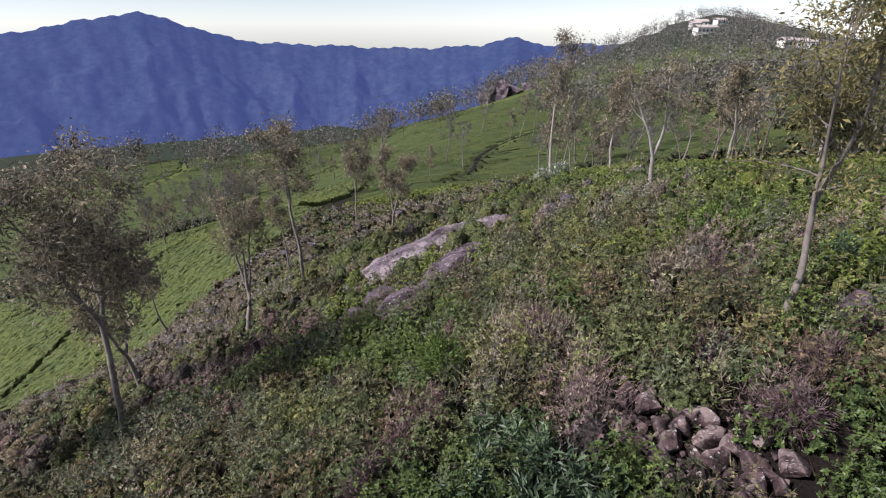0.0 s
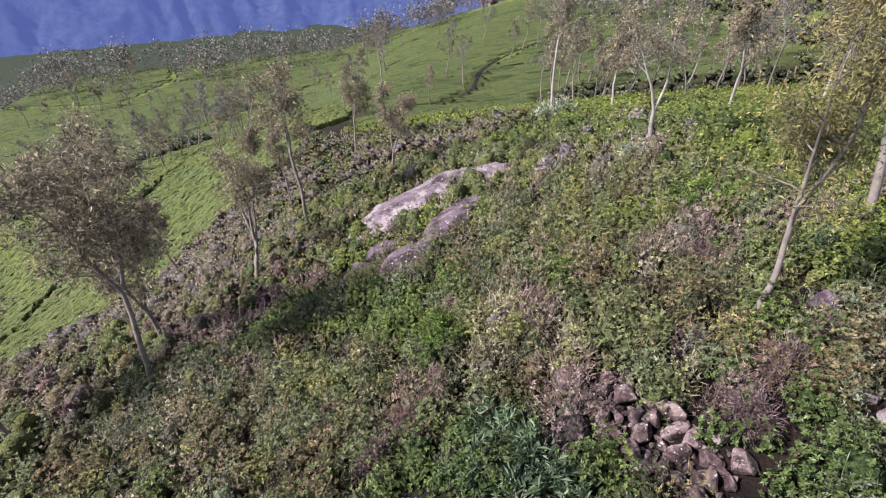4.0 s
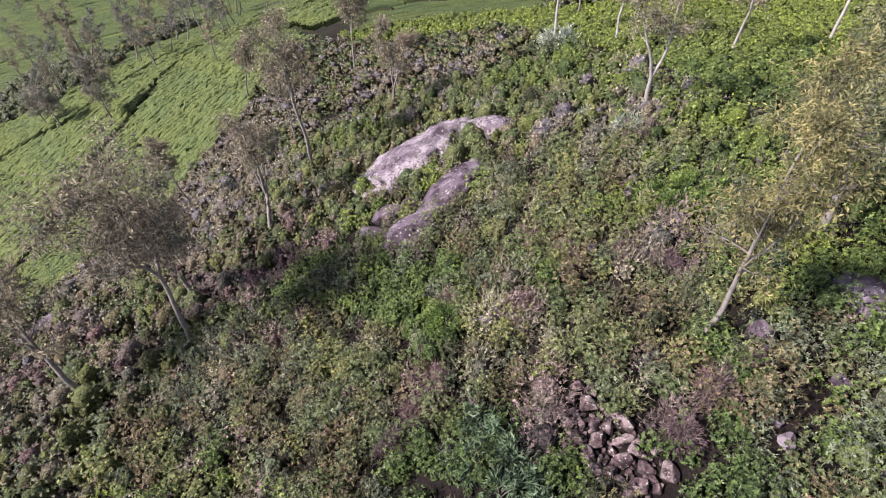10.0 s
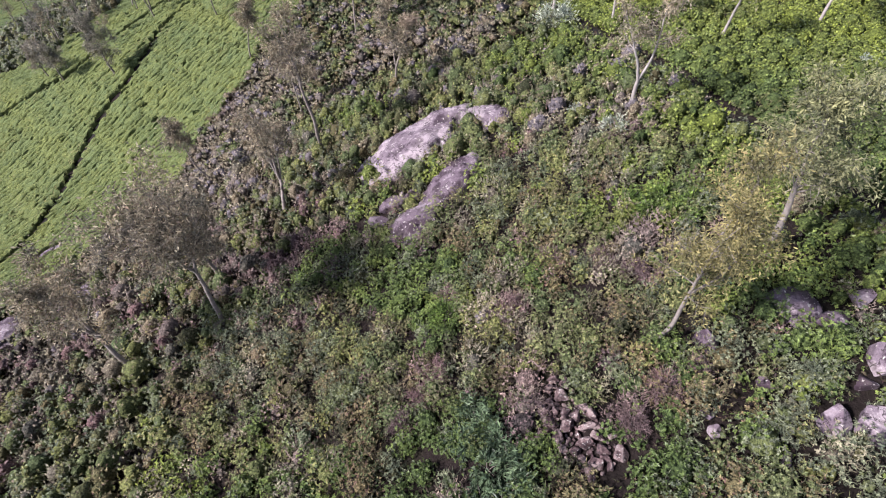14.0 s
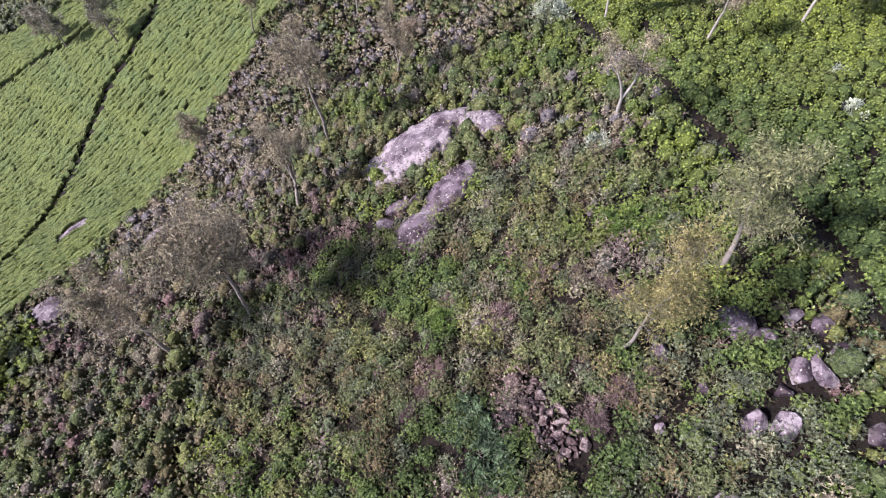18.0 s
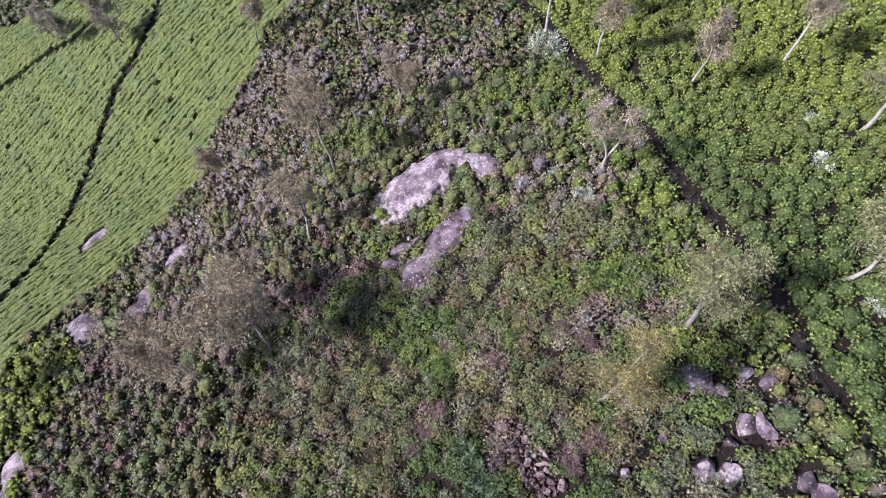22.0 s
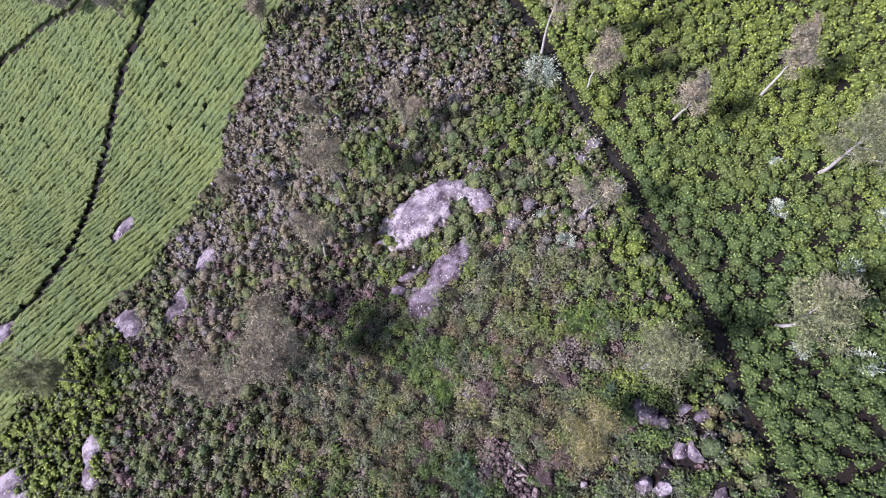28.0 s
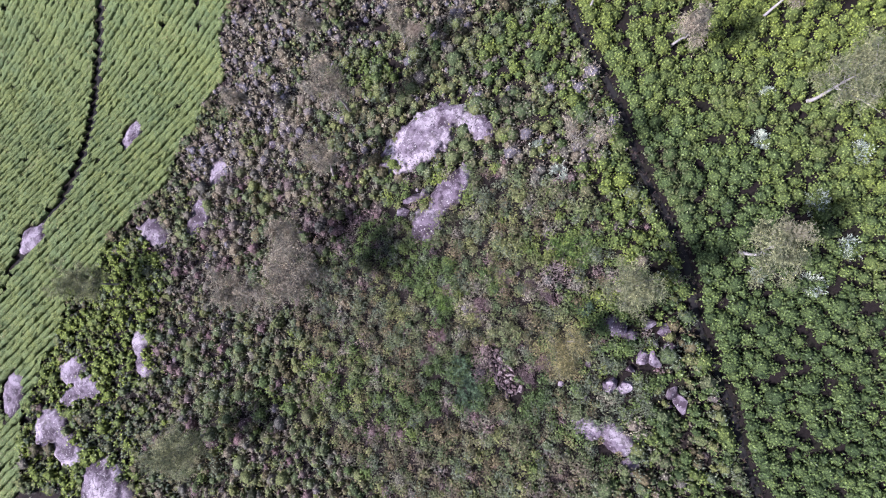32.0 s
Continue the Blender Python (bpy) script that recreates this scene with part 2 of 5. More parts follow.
# dark soil, toned nearly black to stand in for shade between bushes
m_soil, t, b = material("soil_and_litter")
pos = position(t)
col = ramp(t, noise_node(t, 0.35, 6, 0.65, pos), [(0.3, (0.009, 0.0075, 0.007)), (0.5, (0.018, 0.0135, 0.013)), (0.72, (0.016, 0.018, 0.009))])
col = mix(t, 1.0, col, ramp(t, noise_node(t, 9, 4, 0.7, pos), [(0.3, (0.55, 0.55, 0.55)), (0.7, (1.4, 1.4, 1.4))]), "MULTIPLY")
sep = t.nodes.new("ShaderNodeSeparateXYZ")
t.links.new(pos, sep.inputs[0])
far = t.nodes.new("ShaderNodeMapRange")
far.inputs["From Min"].default_value, far.inputs["From Max"].default_value = 75, 130
t.links.new(sep.outputs["Y"], far.inputs["Value"])
turf = ramp(t, noise_node(t, 0.045, 5, 0.6, pos), [(0.32, (0.05, 0.06, 0.028)), (0.5, (0.095, 0.125, 0.036)), (0.68, (0.13, 0.16, 0.05))])
col = mix(t, far.outputs[0], col, turf)
wooded = t.nodes.new("ShaderNodeMapRange")
wooded.inputs["From Min"].default_value, wooded.inputs["From Max"].default_value = 290, 360
t.links.new(sep.outputs["Y"], wooded.inputs["Value"])
col = mix(t, wooded.outputs[0], col, (0.035, 0.045, 0.032))
t.links.new(col, b.inputs["Base Color"])
b.inputs["Roughness"].default_value = 0.95
b.inputs["Specular IOR Level"].default_value = 0.08
bump(t, b, noise_node(t, 5, 5, 0.7, pos), 0.8, 0.15)
M_SOIL = m_soil

# trodden earth, its colour lowered for the shade of bushes along the path
m_path, t, b = material("trodden_earth")
pos = position(t)
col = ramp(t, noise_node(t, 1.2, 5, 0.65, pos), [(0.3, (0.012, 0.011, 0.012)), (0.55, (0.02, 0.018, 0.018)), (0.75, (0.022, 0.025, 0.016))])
t.links.new(col, b.inputs["Base Color"])
b.inputs["Roughness"].default_value = 0.95
b.inputs["Specular IOR Level"].default_value = 0.08
bump(t, b, noise_node(t, 8, 5, 0.7, pos), 0.7, 0.06)
M_PATH = m_path

# distant forested range; blue tint and glow paint in kilometres of hazy air
m_range, t, b = material("forest_with_haze_glow")
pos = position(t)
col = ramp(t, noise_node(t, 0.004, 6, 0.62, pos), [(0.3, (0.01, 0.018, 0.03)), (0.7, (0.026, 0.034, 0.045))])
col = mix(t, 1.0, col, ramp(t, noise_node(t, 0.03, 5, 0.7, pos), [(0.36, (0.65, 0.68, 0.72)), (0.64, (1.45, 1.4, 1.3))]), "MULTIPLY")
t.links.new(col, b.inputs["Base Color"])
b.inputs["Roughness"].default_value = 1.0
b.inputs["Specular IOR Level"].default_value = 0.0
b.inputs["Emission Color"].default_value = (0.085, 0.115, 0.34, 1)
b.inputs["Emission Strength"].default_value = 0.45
M_RANGE = m_range

# ---- the lie of the land ----
GX = np.array([-170, -80, -40, -12, 12, 40, 110, 260.0])
GY = np.array([-40, 5, 25, 45, 80, 140, 300, 600.0])
HEIGHTS = [
    [-69.1, -25.6, -11.4, -6.8, -4, -1.2, 1.5, 2.4],
    [-67.4, -31.7, -14.9, -5.4, 1.5, 2.6, 0.4, 0.3],
    [-64.4, -37.7, -20.3, -9.1, -0.3, -0, -1.1, -0.1],
    [-62.4, -43.7, -27.5, -12.4, -4.3, -3.6, -3, 0.7],
    [-64.1, -39.8, -24.7, -16.4, -14.5, -11.7, -6, 2.9],
    [-59.8, -43.9, -35.8, -24.4, -19.3, -16.3, -8.8, 6.2],
    [-50.1, -48.4, -44.8, -38.7, -33.3, -24.8, -10.4, 12.5],
    [-46.9, -52.5, -53.1, -50.8, -45.6, -37.2, -17, 20.3],
]
GZ = np.array(HEIGHTS)
def knot_weights(knots, q):
    """Smooth interpolation between the knots, as weights on them."""
    q = np.clip(q, knots[0], knots[-1])
    n = len(knots)
    unit = np.eye(n)
    d = np.diff(knots)[:, None]
    s = np.diff(unit, axis=0) / d
    m = np.vstack([s[:1], (s[:-1] * d[1:] + s[1:] * d[:-1]) / (d[:-1] + d[1:]), s[-1:]])
    k = np.clip(np.searchsorted(knots, q) - 1, 0, n - 2)
    h = (knots[k + 1] - knots[k])[:, None]
    u = (q - knots[k])[:, None] / h
    return (2 * u**3 - 3 * u**2 + 1) * unit[k] + (u**3 - 2 * u**2 + u) * h * m[k] + (3 * u**2 - 2 * u**3) * unit[k + 1] + (u**3 - u**2) * h * m[k + 1]


def brow(x):
    """How far ahead the hillside reaches before it falls away."""
    return 275 + 0.2 * np.minimum(x, 0) + 1.4 * np.clip(x, 0, 330)


def ground_z(x, y):
    """Height of the ground at arrays of places; past the hillside it drops into the valley."""
    x, y = np.atleast_1d(np.asarray(x, float)), np.atleast_1d(np.asarray(y, float))
    z = np.zeros(len(x))
    for a in range(0, len(x), 60000):
        s = slice(a, a + 60000)
        z[s] = np.einsum("ni,ij,nj->n", knot_weights(GY, y[s]), GZ, knot_weights(GX, x[s])) - 0.45
    out = np.maximum(0, -170 - x) + np.maximum(0, y - brow(x))
    z = z - np.minimum(out * 0.75, 420) - 6 * np.exp(-((x - 290) / 150) ** 2 - ((y - 560) / 130) ** 2)
    z -= 34 * np.clip((x - 0.49 * y) / (0.26 * np.maximum(y, 1)), 0, 1) * np.clip((y - 170) / 260, 0, 1)
    z += 0.12 * np.sin(x * 0.9 + 1.3 * np.sin(y * 0.37)) * np.sin(y * 0.8 + np.sin(x * 0.41))
    return z


def gz(x, y):
    return float(ground_z([x], [y])[0])


def quick_mesh(name, verts, faces, mats, index=None, smooth=False):
    """A mesh from arrays of corners and of three- or four-sided faces."""
    me = bpy.data.meshes.new(name)
    verts, faces = np.ascontiguousarray(verts, dtype=np.float32), np.ascontiguousarray(faces, dtype=np.int32)
    n, k = faces.shape
    me.vertices.add(len(verts))
    me.vertices.foreach_set("co", verts.ravel())
    me.loops.add(n * k)
    me.loops.foreach_set("vertex_index", faces.ravel())
    me.polygons.add(n)
    me.polygons.foreach_set("loop_start", np.arange(0, n * k, k, dtype=np.int32))
    me.polygons.foreach_set("loop_total", np.full(n, k, dtype=np.int32))
    for m in mats:
        me.materials.append(m)
    if index is not None:
        me.polygons.foreach_set("material_index", np.ascontiguousarray(index, dtype=np.int32))
    me.polygons.foreach_set("use_smooth", np.full(n, smooth))
    me.update(calc_edges=True)
    return me


def part(name, me, parent, label=""):
    ob = new(name, me)
    ob.parent = parent
    return tagged(ob, label)


def grid_faces(nx, ny):
    i = np.arange(nx * ny).reshape(ny, nx)
    return np.stack([i[:-1, :-1], i[:-1, 1:], i[1:, 1:], i[1:, :-1]], -1).reshape(-1, 4)


def spread(lo, a, b, hi, step, n):
    """Even steps from a to b, widening steps out to lo and hi."""
    left = a - (a - lo) * (np.linspace(1, 0, n, endpoint=False) ** 3)
    right = b + (hi - b) * (np.linspace(0, 1, n + 1)[1:] ** 3)
    return np.r_[left, np.arange(a, b + step / 2, step), right]


gx, gy = spread(-4400, -120, 110, 4400, 1.4, 40), spread(-3000, -30, 150, 4400, 1.4, 45)
X, Y = np.meshgrid(gx, gy)
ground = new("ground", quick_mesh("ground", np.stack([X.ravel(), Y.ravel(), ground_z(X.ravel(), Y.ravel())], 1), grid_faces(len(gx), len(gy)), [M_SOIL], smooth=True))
tagged(ground, "hillside ground of dark soil and leaf litter, darkened for bush shade, grassy farther off", "ground", kind="structure")

# ---- footpaths ----
PATH_RIGHT = [(28.5, -8), (27.7, -1), (26.6, 1.5), (25.2, 6.5), (24.2, 9.4), (23.2, 12.4), (22.4, 15), (22.0, 18.8), (21, 22.2), (19.6, 25.3), (18.1, 28.5), (16.6, 34.5), (14.3, 40.5), (12.3, 46.5), (10.5, 53), (7.5, 61), (1, 64), (-6, 66), (-16, 74), (-24, 84)]
PATH_LEFT = [(-62, 18), (-58.7, 24.3), (-55, 28), (-53.4, 34.4), (-54, 48), (-53, 57), (-51, 65), (-48, 70), (-46, 75), (-45, 82), (-41, 92), (-34, 104)]
PATH_LOWER = [(-92, 55), (-79, 73), (-69, 77.5), (-63, 78), (-52, 90), (-44, 110)]
PATH_FAR_A = [(-117, 130), (-80, 136), (-69, 147), (-57, 168), (-40, 200), (-20, 240)]
PATH_FAR_B = [(-175, 205), (-125, 195), (-116, 200), (-110, 222), (-120, 245)]
PATH_FAR_C = [(-20, 78), (-0.4, 86.6), (5, 99), (8.6, 118), (23, 141), (60, 190)]
EDGE_LEFT = [(-16, 82), (-23.6, 64), (-28.5, 51), (-30.5, 42), (-33, 36), (-35.5, 31), (-38, 26.5), (-43, 22), (-50, 12), (-54, -6), (-54, -40)]


def off_line(x, y, line):
    """Distance of places from a polyline, and the side: positive to the right of its way."""
    best, side = np.full(len(x), 1e9), np.zeros(len(x))
    for (ax, ay), (bx, by) in zip(line[:-1], line[1:]):
        dx, dy = bx - ax, by - ay
        u = np.clip(((x - ax) * dx + (y - ay) * dy) / (dx * dx + dy * dy), 0, 1)
        d = np.hypot(x - ax - u * dx, y - ay - u * dy)
        s = (x - ax) * dy - (y - ay) * dx
        near = d < best
        best, side = np.where(near, d, best), np.where(near, np.sign(s), side)
    return best, side


def smooth_line(line, step):
    pts = np.array(line, float)
    k = np.r_[0, np.cumsum(np.hypot(*np.diff(pts, axis=0).T))]
    w = knot_weights(k, np.arange(0, k[-1], step))
    return w @ pts


def footpath(name, line, width, label, lift=0.03):
    p = smooth_line(line, 0.6)
    d = np.gradient(p, axis=0)
    nrm = np.stack([d[:, 1], -d[:, 0]], 1) / np.linalg.norm(d, axis=1)[:, None]
    rng = np.random.default_rng(len(p))
    offs = np.linspace(-0.5, 0.5, 6)
    wid = width * (1 + 0.35 * np.convolve(rng.uniform(-1, 1, len(p) + 6), np.ones(7) / 4, "valid"))
    q = p[:, None] + nrm[:, None] * offs[None, :, None] * wid[:, None, None]
    x, y = q[..., 0].ravel(), q[..., 1].ravel()
    z = ground_z(x, y) + lift + 0.05 * np.tile(np.abs(offs) * 2, len(p)) ** 2 - np.tile(np.where(np.abs(offs) > 0.45, 0.2, 0), len(p))
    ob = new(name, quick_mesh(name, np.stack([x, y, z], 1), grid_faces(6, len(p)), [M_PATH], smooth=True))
    tagged(ob, label, "footpath", kind="structure")
    return ob


footpath("footpath", PATH_RIGHT, 0.95, "narrow trodden earth footpath between tea bushes, darkened for their shade")
footpath("footpath", PATH_LEFT, 0.9, "narrow earth footpath across the lower tea field, darkened for bush shade")
footpath("footpath", PATH_LOWER, 0.9, "narrow earth footpath in the lower tea field, darkened for bush shade")
for line in (PATH_FAR_A, PATH_FAR_B, PATH_FAR_C):
    footpath("footpath", line, 1.4, "distant earth footpath across the tea slope")

# ---- rocks: where they lie, so that no bush grows through them ----
ROCK_SPOTS = []      # x, y, radius


def outcrop(name, cx, cy, lobes, mat, label, seed, reach, step=0.12, sheet=0.34):
    """Bedrock that breaks through the slope: overlapping lobes (x, y, rx, ry, turn, height) with layered sheets, cracks and worn edges."""
    n = int(2 * reach / step)
    u = np.linspace(-reach, reach, n)
    X, Y = np.meshgrid(u, u)
    x, y = X.ravel(), Y.ravel()
    g = ground_z(x + cx, y + cy)
    base = gz(cx, cy)
    rag = np.array([noise.fractal(Vector((a * 0.7, b * 0.7, seed)), 0.8, 2.0, 4) for a, b in zip(x, y)])
    fine = np.array([noise.fractal(Vector((a * 2.6, b * 2.6, seed + 9)), 0.7, 2.1, 4) for a, b in zip(x, y)])
    top = np.full(len(x), -9.0)
    for lx, ly, rx, ry, turn, h in lobes:
        c, s = math.cos(radians(turn)), math.sin(radians(turn))
        p, q = ((x - lx) * c + (y - ly) * s) / rx, (-(x - lx) * s + (y - ly) * c) / ry
        r = np.sqrt(p * p + q * q) + 0.26 * rag
        top = np.maximum(top, h * (1 - 0.2 * np.clip(r, 0, 1) - 0.8 * np.clip(r, 0, 1.6) ** 5.0))
        ROCK_SPOTS.append((cx + lx, cy + ly, rx * 0.74, ry * 0.7, turn))
    steps = top / sheet + 0.9 * rag
    frac = steps - np.floor(steps)
    layered = (np.floor(steps) + np.clip(frac * 4 - 1.5, 0, 1) - 0.9 * rag) * sheet
    rel = np.where(top > 0, 0.5 * top + 0.5 * layered, top) + 0.06 * fine + 0.11 * rag - 0.05
    z = g - base + np.maximum(rel, -0.5)
    me = quick_mesh(name, np.stack([x, y, z], 1), grid_faces(n, n), [mat], smooth=True)
    bm = bmesh.new()
    bm.from_mesh(me)
    low = np.maximum(rel, -0.5) <= -0.45
    bm.verts.ensure_lookup_table()
    bmesh.ops.delete(bm, geom=[v for v, f in zip(list(bm.verts), low) if f], context="VERTS")
    bm.to_mesh(me)
    bm.free()
    ob = new(name, me)
    ob.location = (cx, cy, base)
    tagged(ob, label, "rock")
    return ob


def boulder_mesh(seed, facets=15, detail=4, shallow=0.38):
    """A blocky weathered stone of about unit radius: a ball cut by planes, its edges worn round."""
    rng = random.Random(seed)
    bm = bmesh.new()
    bmesh.ops.create_icosphere(bm, subdivisions=detail, radius=1.0)
    cuts = []
    for _ in range(facets):
        v = Vector((rng.gauss(0, 1), rng.gauss(0, 1), rng.gauss(0, 1))).normalized()
        cuts.append((v, rng.uniform(shallow, shallow + 0.32)))
    for v in bm.verts:
        for nrm, d in cuts:
            over = v.co.dot(nrm) - d
            if over > 0:
                v.co -= nrm * over * 0.97
        w = v.co * 1.7 + Vector((seed * 3.1, 0, 0))
        v.co *= 1 + 0.05 * noise.fractal(w, 0.9, 2.0, 3) + 0.03 * noise.noise(w * 5)
    me = bpy.data.meshes.new("boulder")
    for f in bm.faces:
        f.smooth = False
    bm.to_mesh(me)
    bm.free()
    return me


BOULDERS = [boulder_mesh(s, 13, 4, 0.3) for s in range(9)]
STONES = [boulder_mesh(s, 13, 3, 0.44) for s in range(9)]
SHAPES = {}


def boulder(name, x, y, size, mat, label, seed, sink=0.35, lift=0.0, group="", keep=True):
    small = max(size) < 0.45
    key = (seed % 9, mat.name, small)
    if key not in SHAPES:
        me = (STONES if small else BOULDERS)[seed % 9].copy()
        me.materials.append(mat)
        SHAPES[key] = me
    rng = random.Random(seed)
    ob = new(name, SHAPES[key])
    ob.rotation_euler = (rng.uniform(-0.4, 0.4), rng.uniform(-0.4, 0.4), rng.uniform(0, 6.28))
    ob.scale = size
    ob.location = (x, y, gz(x, y) + size[2] * (1 - 2 * sink) * 0.8 + lift)
    if keep:
        ROCK_SPOTS.append((x, y, size[0] * 0.64, size[1] * 0.64, math.degrees(ob.rotation_euler[2])))
    return tagged(ob, label, "boulder" if max(size) > 0.45 else "stone", group)


outcrop("rock_slab", -0.95, 32.2, [(-1.6, 0.1, 5.0, 2.7, 37, 1.35), (0.8, 2.3, 2.8, 1.7, 12, 1.25), (3.9, 1.2, 2.6, 1.45, -38, 1.05)], M_ROCK_PALE, "large pale grey granite slab with layered sheets on the scrub slope", 3, 8.0)
outcrop("rock_slab", -0.5, 25.6, [(1.1, 1.2, 2.9, 1.6, 48, 1.2), (-1.4, -2.1, 2.0, 1.7, 20, 1.0), (-0.3, -0.6, 1.5, 1.3, 48, 0.6)], M_ROCK, "long grey granite slab with dark stains below the large slab", 5, 5.2)

LR = "pale pinkish granite outcrop among scrub on the lower slope"
outcrop("rock_outcrop", -44.6, 37.2, [(0, 0, 1.5, 2.6, -20, 0.6)], M_ROCK_PALE, "pale granite outcrop at the edge of the tea field", 11, 3.6, 0.16)
outcrop("rock_outcrop", -36.7, 23.0, [(0, 0, 3.2, 1.8, -25, 0.7)], M_ROCK_PALE, LR, 12, 4.4, 0.16)
outcrop("rock_outcrop", -30.2, 24.8, [(0, 0, 1.5, 3.0, -20, 0.7)], M_ROCK, "purple-grey granite outcrop among brown scrub", 13, 4.0, 0.16)
outcrop("rock_outcrop", -28.0, 30.5, [(0, 0, 1.7, 2.2, 10, 0.4)], M_ROCK, "low purple-grey rock face among brown scrub", 14, 3.4, 0.16)
outcrop("rock_outcrop", -59.4, 22.4, [(0, 0, 3.0, 2.2, 30, 0.8)], M_ROCK, "purple-grey rock beside the lower footpath", 15, 4.2, 0.18)
outcrop("rock_outcrop", -35.9, 8.2, [(-0.6, 1.4, 1.3, 1.9, 10, 0.7), (0.6, -1.0, 1.2, 2.0, 35, 0.7)], M_ROCK_PALE, LR, 16, 4.2, 0.16)
outcrop("rock_outcrop", -45.3, 4.6, [(-1.2, 1.2, 2.6, 2.0, 30, 0.8), (1.5, -0.4, 2.6, 1.7, -20, 0.8), (-0.8, -2.0, 2.0, 1.3, 30, 0.6)], M_ROCK, "grey granite outcrop between tea and scrub", 17, 4.6, 0.16)
outcrop("rock_outcrop", -47.3, -2.2, [(-1.4, 1.2, 2.8, 2.6, 20, 1.2), (1.6, -1.0, 3.0, 2.2, -35, 1.1), (-2.6, -0.4, 1.6, 1.6, 0, 0.8)], M_ROCK_PALE, "broad pale pink granite dome on the lower slope", 18, 6.0, 0.18)
outcrop("rock_outcrop", -39.4, -7.0, [(-0.4, 0, 3.9, 3.6, 0, 1.3), (2.4, -0.8, 2.0, 2.0, 0, 0.8)], M_ROCK_PALE, "rounded pale pink granite dome on the lower slope", 19, 6.0, 0.18)
outcrop("rock_outcrop", -56.4, 1.5, [(0, 0.4, 2.2, 3.2, 10, 0.9)], M_ROCK, LR, 20, 4.6, 0.18)
outcrop("rock_outcrop", 14.4, 4.2, [(-1.6, 0.6, 1.7, 1.1, -20, 0.6), (0.9, -0.3, 2.2, 1.2, -38, 0.7), (2.0, -2.6, 0.9, 0.9, 10, 0.4)], M_ROCK_PALE, "bare pale pink rock patch among the bushes", 21, 4.6, 0.13)
outcrop("rock_outcrop", 15.8, 13.8, [(-0.5, 0.2, 1.15, 0.95, -20, 0.95), (0.7, -0.7, 0.75, 0.65, 10, 0.7)], M_ROCK_PALE, "weathered pale rock among the bushes above the stones", 22, 2.3, 0.1)

CLUSTER = [(18.1, 14.1, 0.9, 0.7, 0.7), (19.4, 13.7, 1.2, 0.85, 0.85), (20.0, 12.2, 0.8, 1.15, 0.85), (17.5, 11.3, 1.25, 1.0, 0.85), (18.5, 11.1, 1.3, 0.9, 0.9),
           (14.7, 8.9, 1.3, 1.15, 0.85), (15.8, 8.5, 0.95, 1.35, 0.9), (16.3, 10.2, 0.6, 0.5, 0.45), (20.0, 8.0, 0.9, 1.0, 0.7), (20.7, 7.2, 1.0, 1.3, 0.9), (19.6, 7.0, 0.6, 0.5, 0.45), (17.0, 13.2, 0.9, 0.6, 0.55), (18.7, 12.4, 0.6, 0.5, 0.5), (12.9, 10.5, 0.5, 0.6, 0.5)]
for k, (x, y, a, b_, c) in enumerate(CLUSTER):
    boulder("boulder", x, y, (a, b_, c), M_ROCK if k % 3 else M_ROCK_PALE, "weathered grey granite boulder among bushes beside the footpath", 40 + k, 0.3, group="boulders beside the footpath")
SINGLE = [(11.2, 12.4, 1.2, 0.95, 0.95, M_ROCK_PALE), (10.4, 9.4, 0.45, 0.4, 0.4, M_ROCK_PALE), (10.5, 8.7, 0.4, 0.4, 0.35, M_ROCK_PALE), (-3.5, 26.0, 1.4, 1.0, 0.85, M_ROCK), (-2.2, 26.6, 0.9, 0.8, 0.75, M_ROCK), (-13.0, 52.3, 0.9, 1.5, 0.7, M_ROCK_PALE), (-13.6, 49.6, 0.7, 0.6, 0.5, M_ROCK_PALE),
          (-4.4, 24.8, 1.0, 1.2, 0.75, M_ROCK), (-2.9, 27.0, 0.45, 0.4, 0.35, M_ROCK), (9.3, 22.4, 0.4, 0.4, 0.3, M_ROCK_PALE), (6.8, 18.6, 0.35, 0.3, 0.3, M_ROCK), (-13.0, 42.0, 0.55, 0.9, 0.5, M_ROCK_PALE),
          (-9.0, 47.0, 0.5, 0.9, 0.5, M_ROCK_PALE), (-7.5, 44.0, 0.6, 0.5, 0.4, M_ROCK_PALE), (-17.5, 52.0, 0.9, 0.6, 0.5, M_ROCK_PALE), (-38.5, 12.5, 0.7, 0.5, 0.4, M_ROCK_PALE), (-26.0, 6.8, 0.6, 0.7, 0.5, M_ROCK_PALE), (-31.2, 8.0, 0.8, 0.6, 0.5, M_ROCK_PALE),
          (-48.5, 17.0, 1.3, 0.8, 0.6, M_ROCK_PALE), (-20.5, 33.5, 0.8, 1.1, 0.4, M_ROCK), (-34.5, 16.0, 0.8, 0.6, 0.45, M_ROCK), (12.5, 7.5, 0.4, 0.35, 0.3, M_ROCK)]
for k, (x, y, a, b_, c, mt) in enumerate(SINGLE):
    boulder("boulder", x, y, (a, b_, c), mt, "weathered pale granite boulder half buried in the scrub", 70 + k, 0.35)

# a heap of field stones on a strip of bare earth
rng = random.Random(8)
laid = []
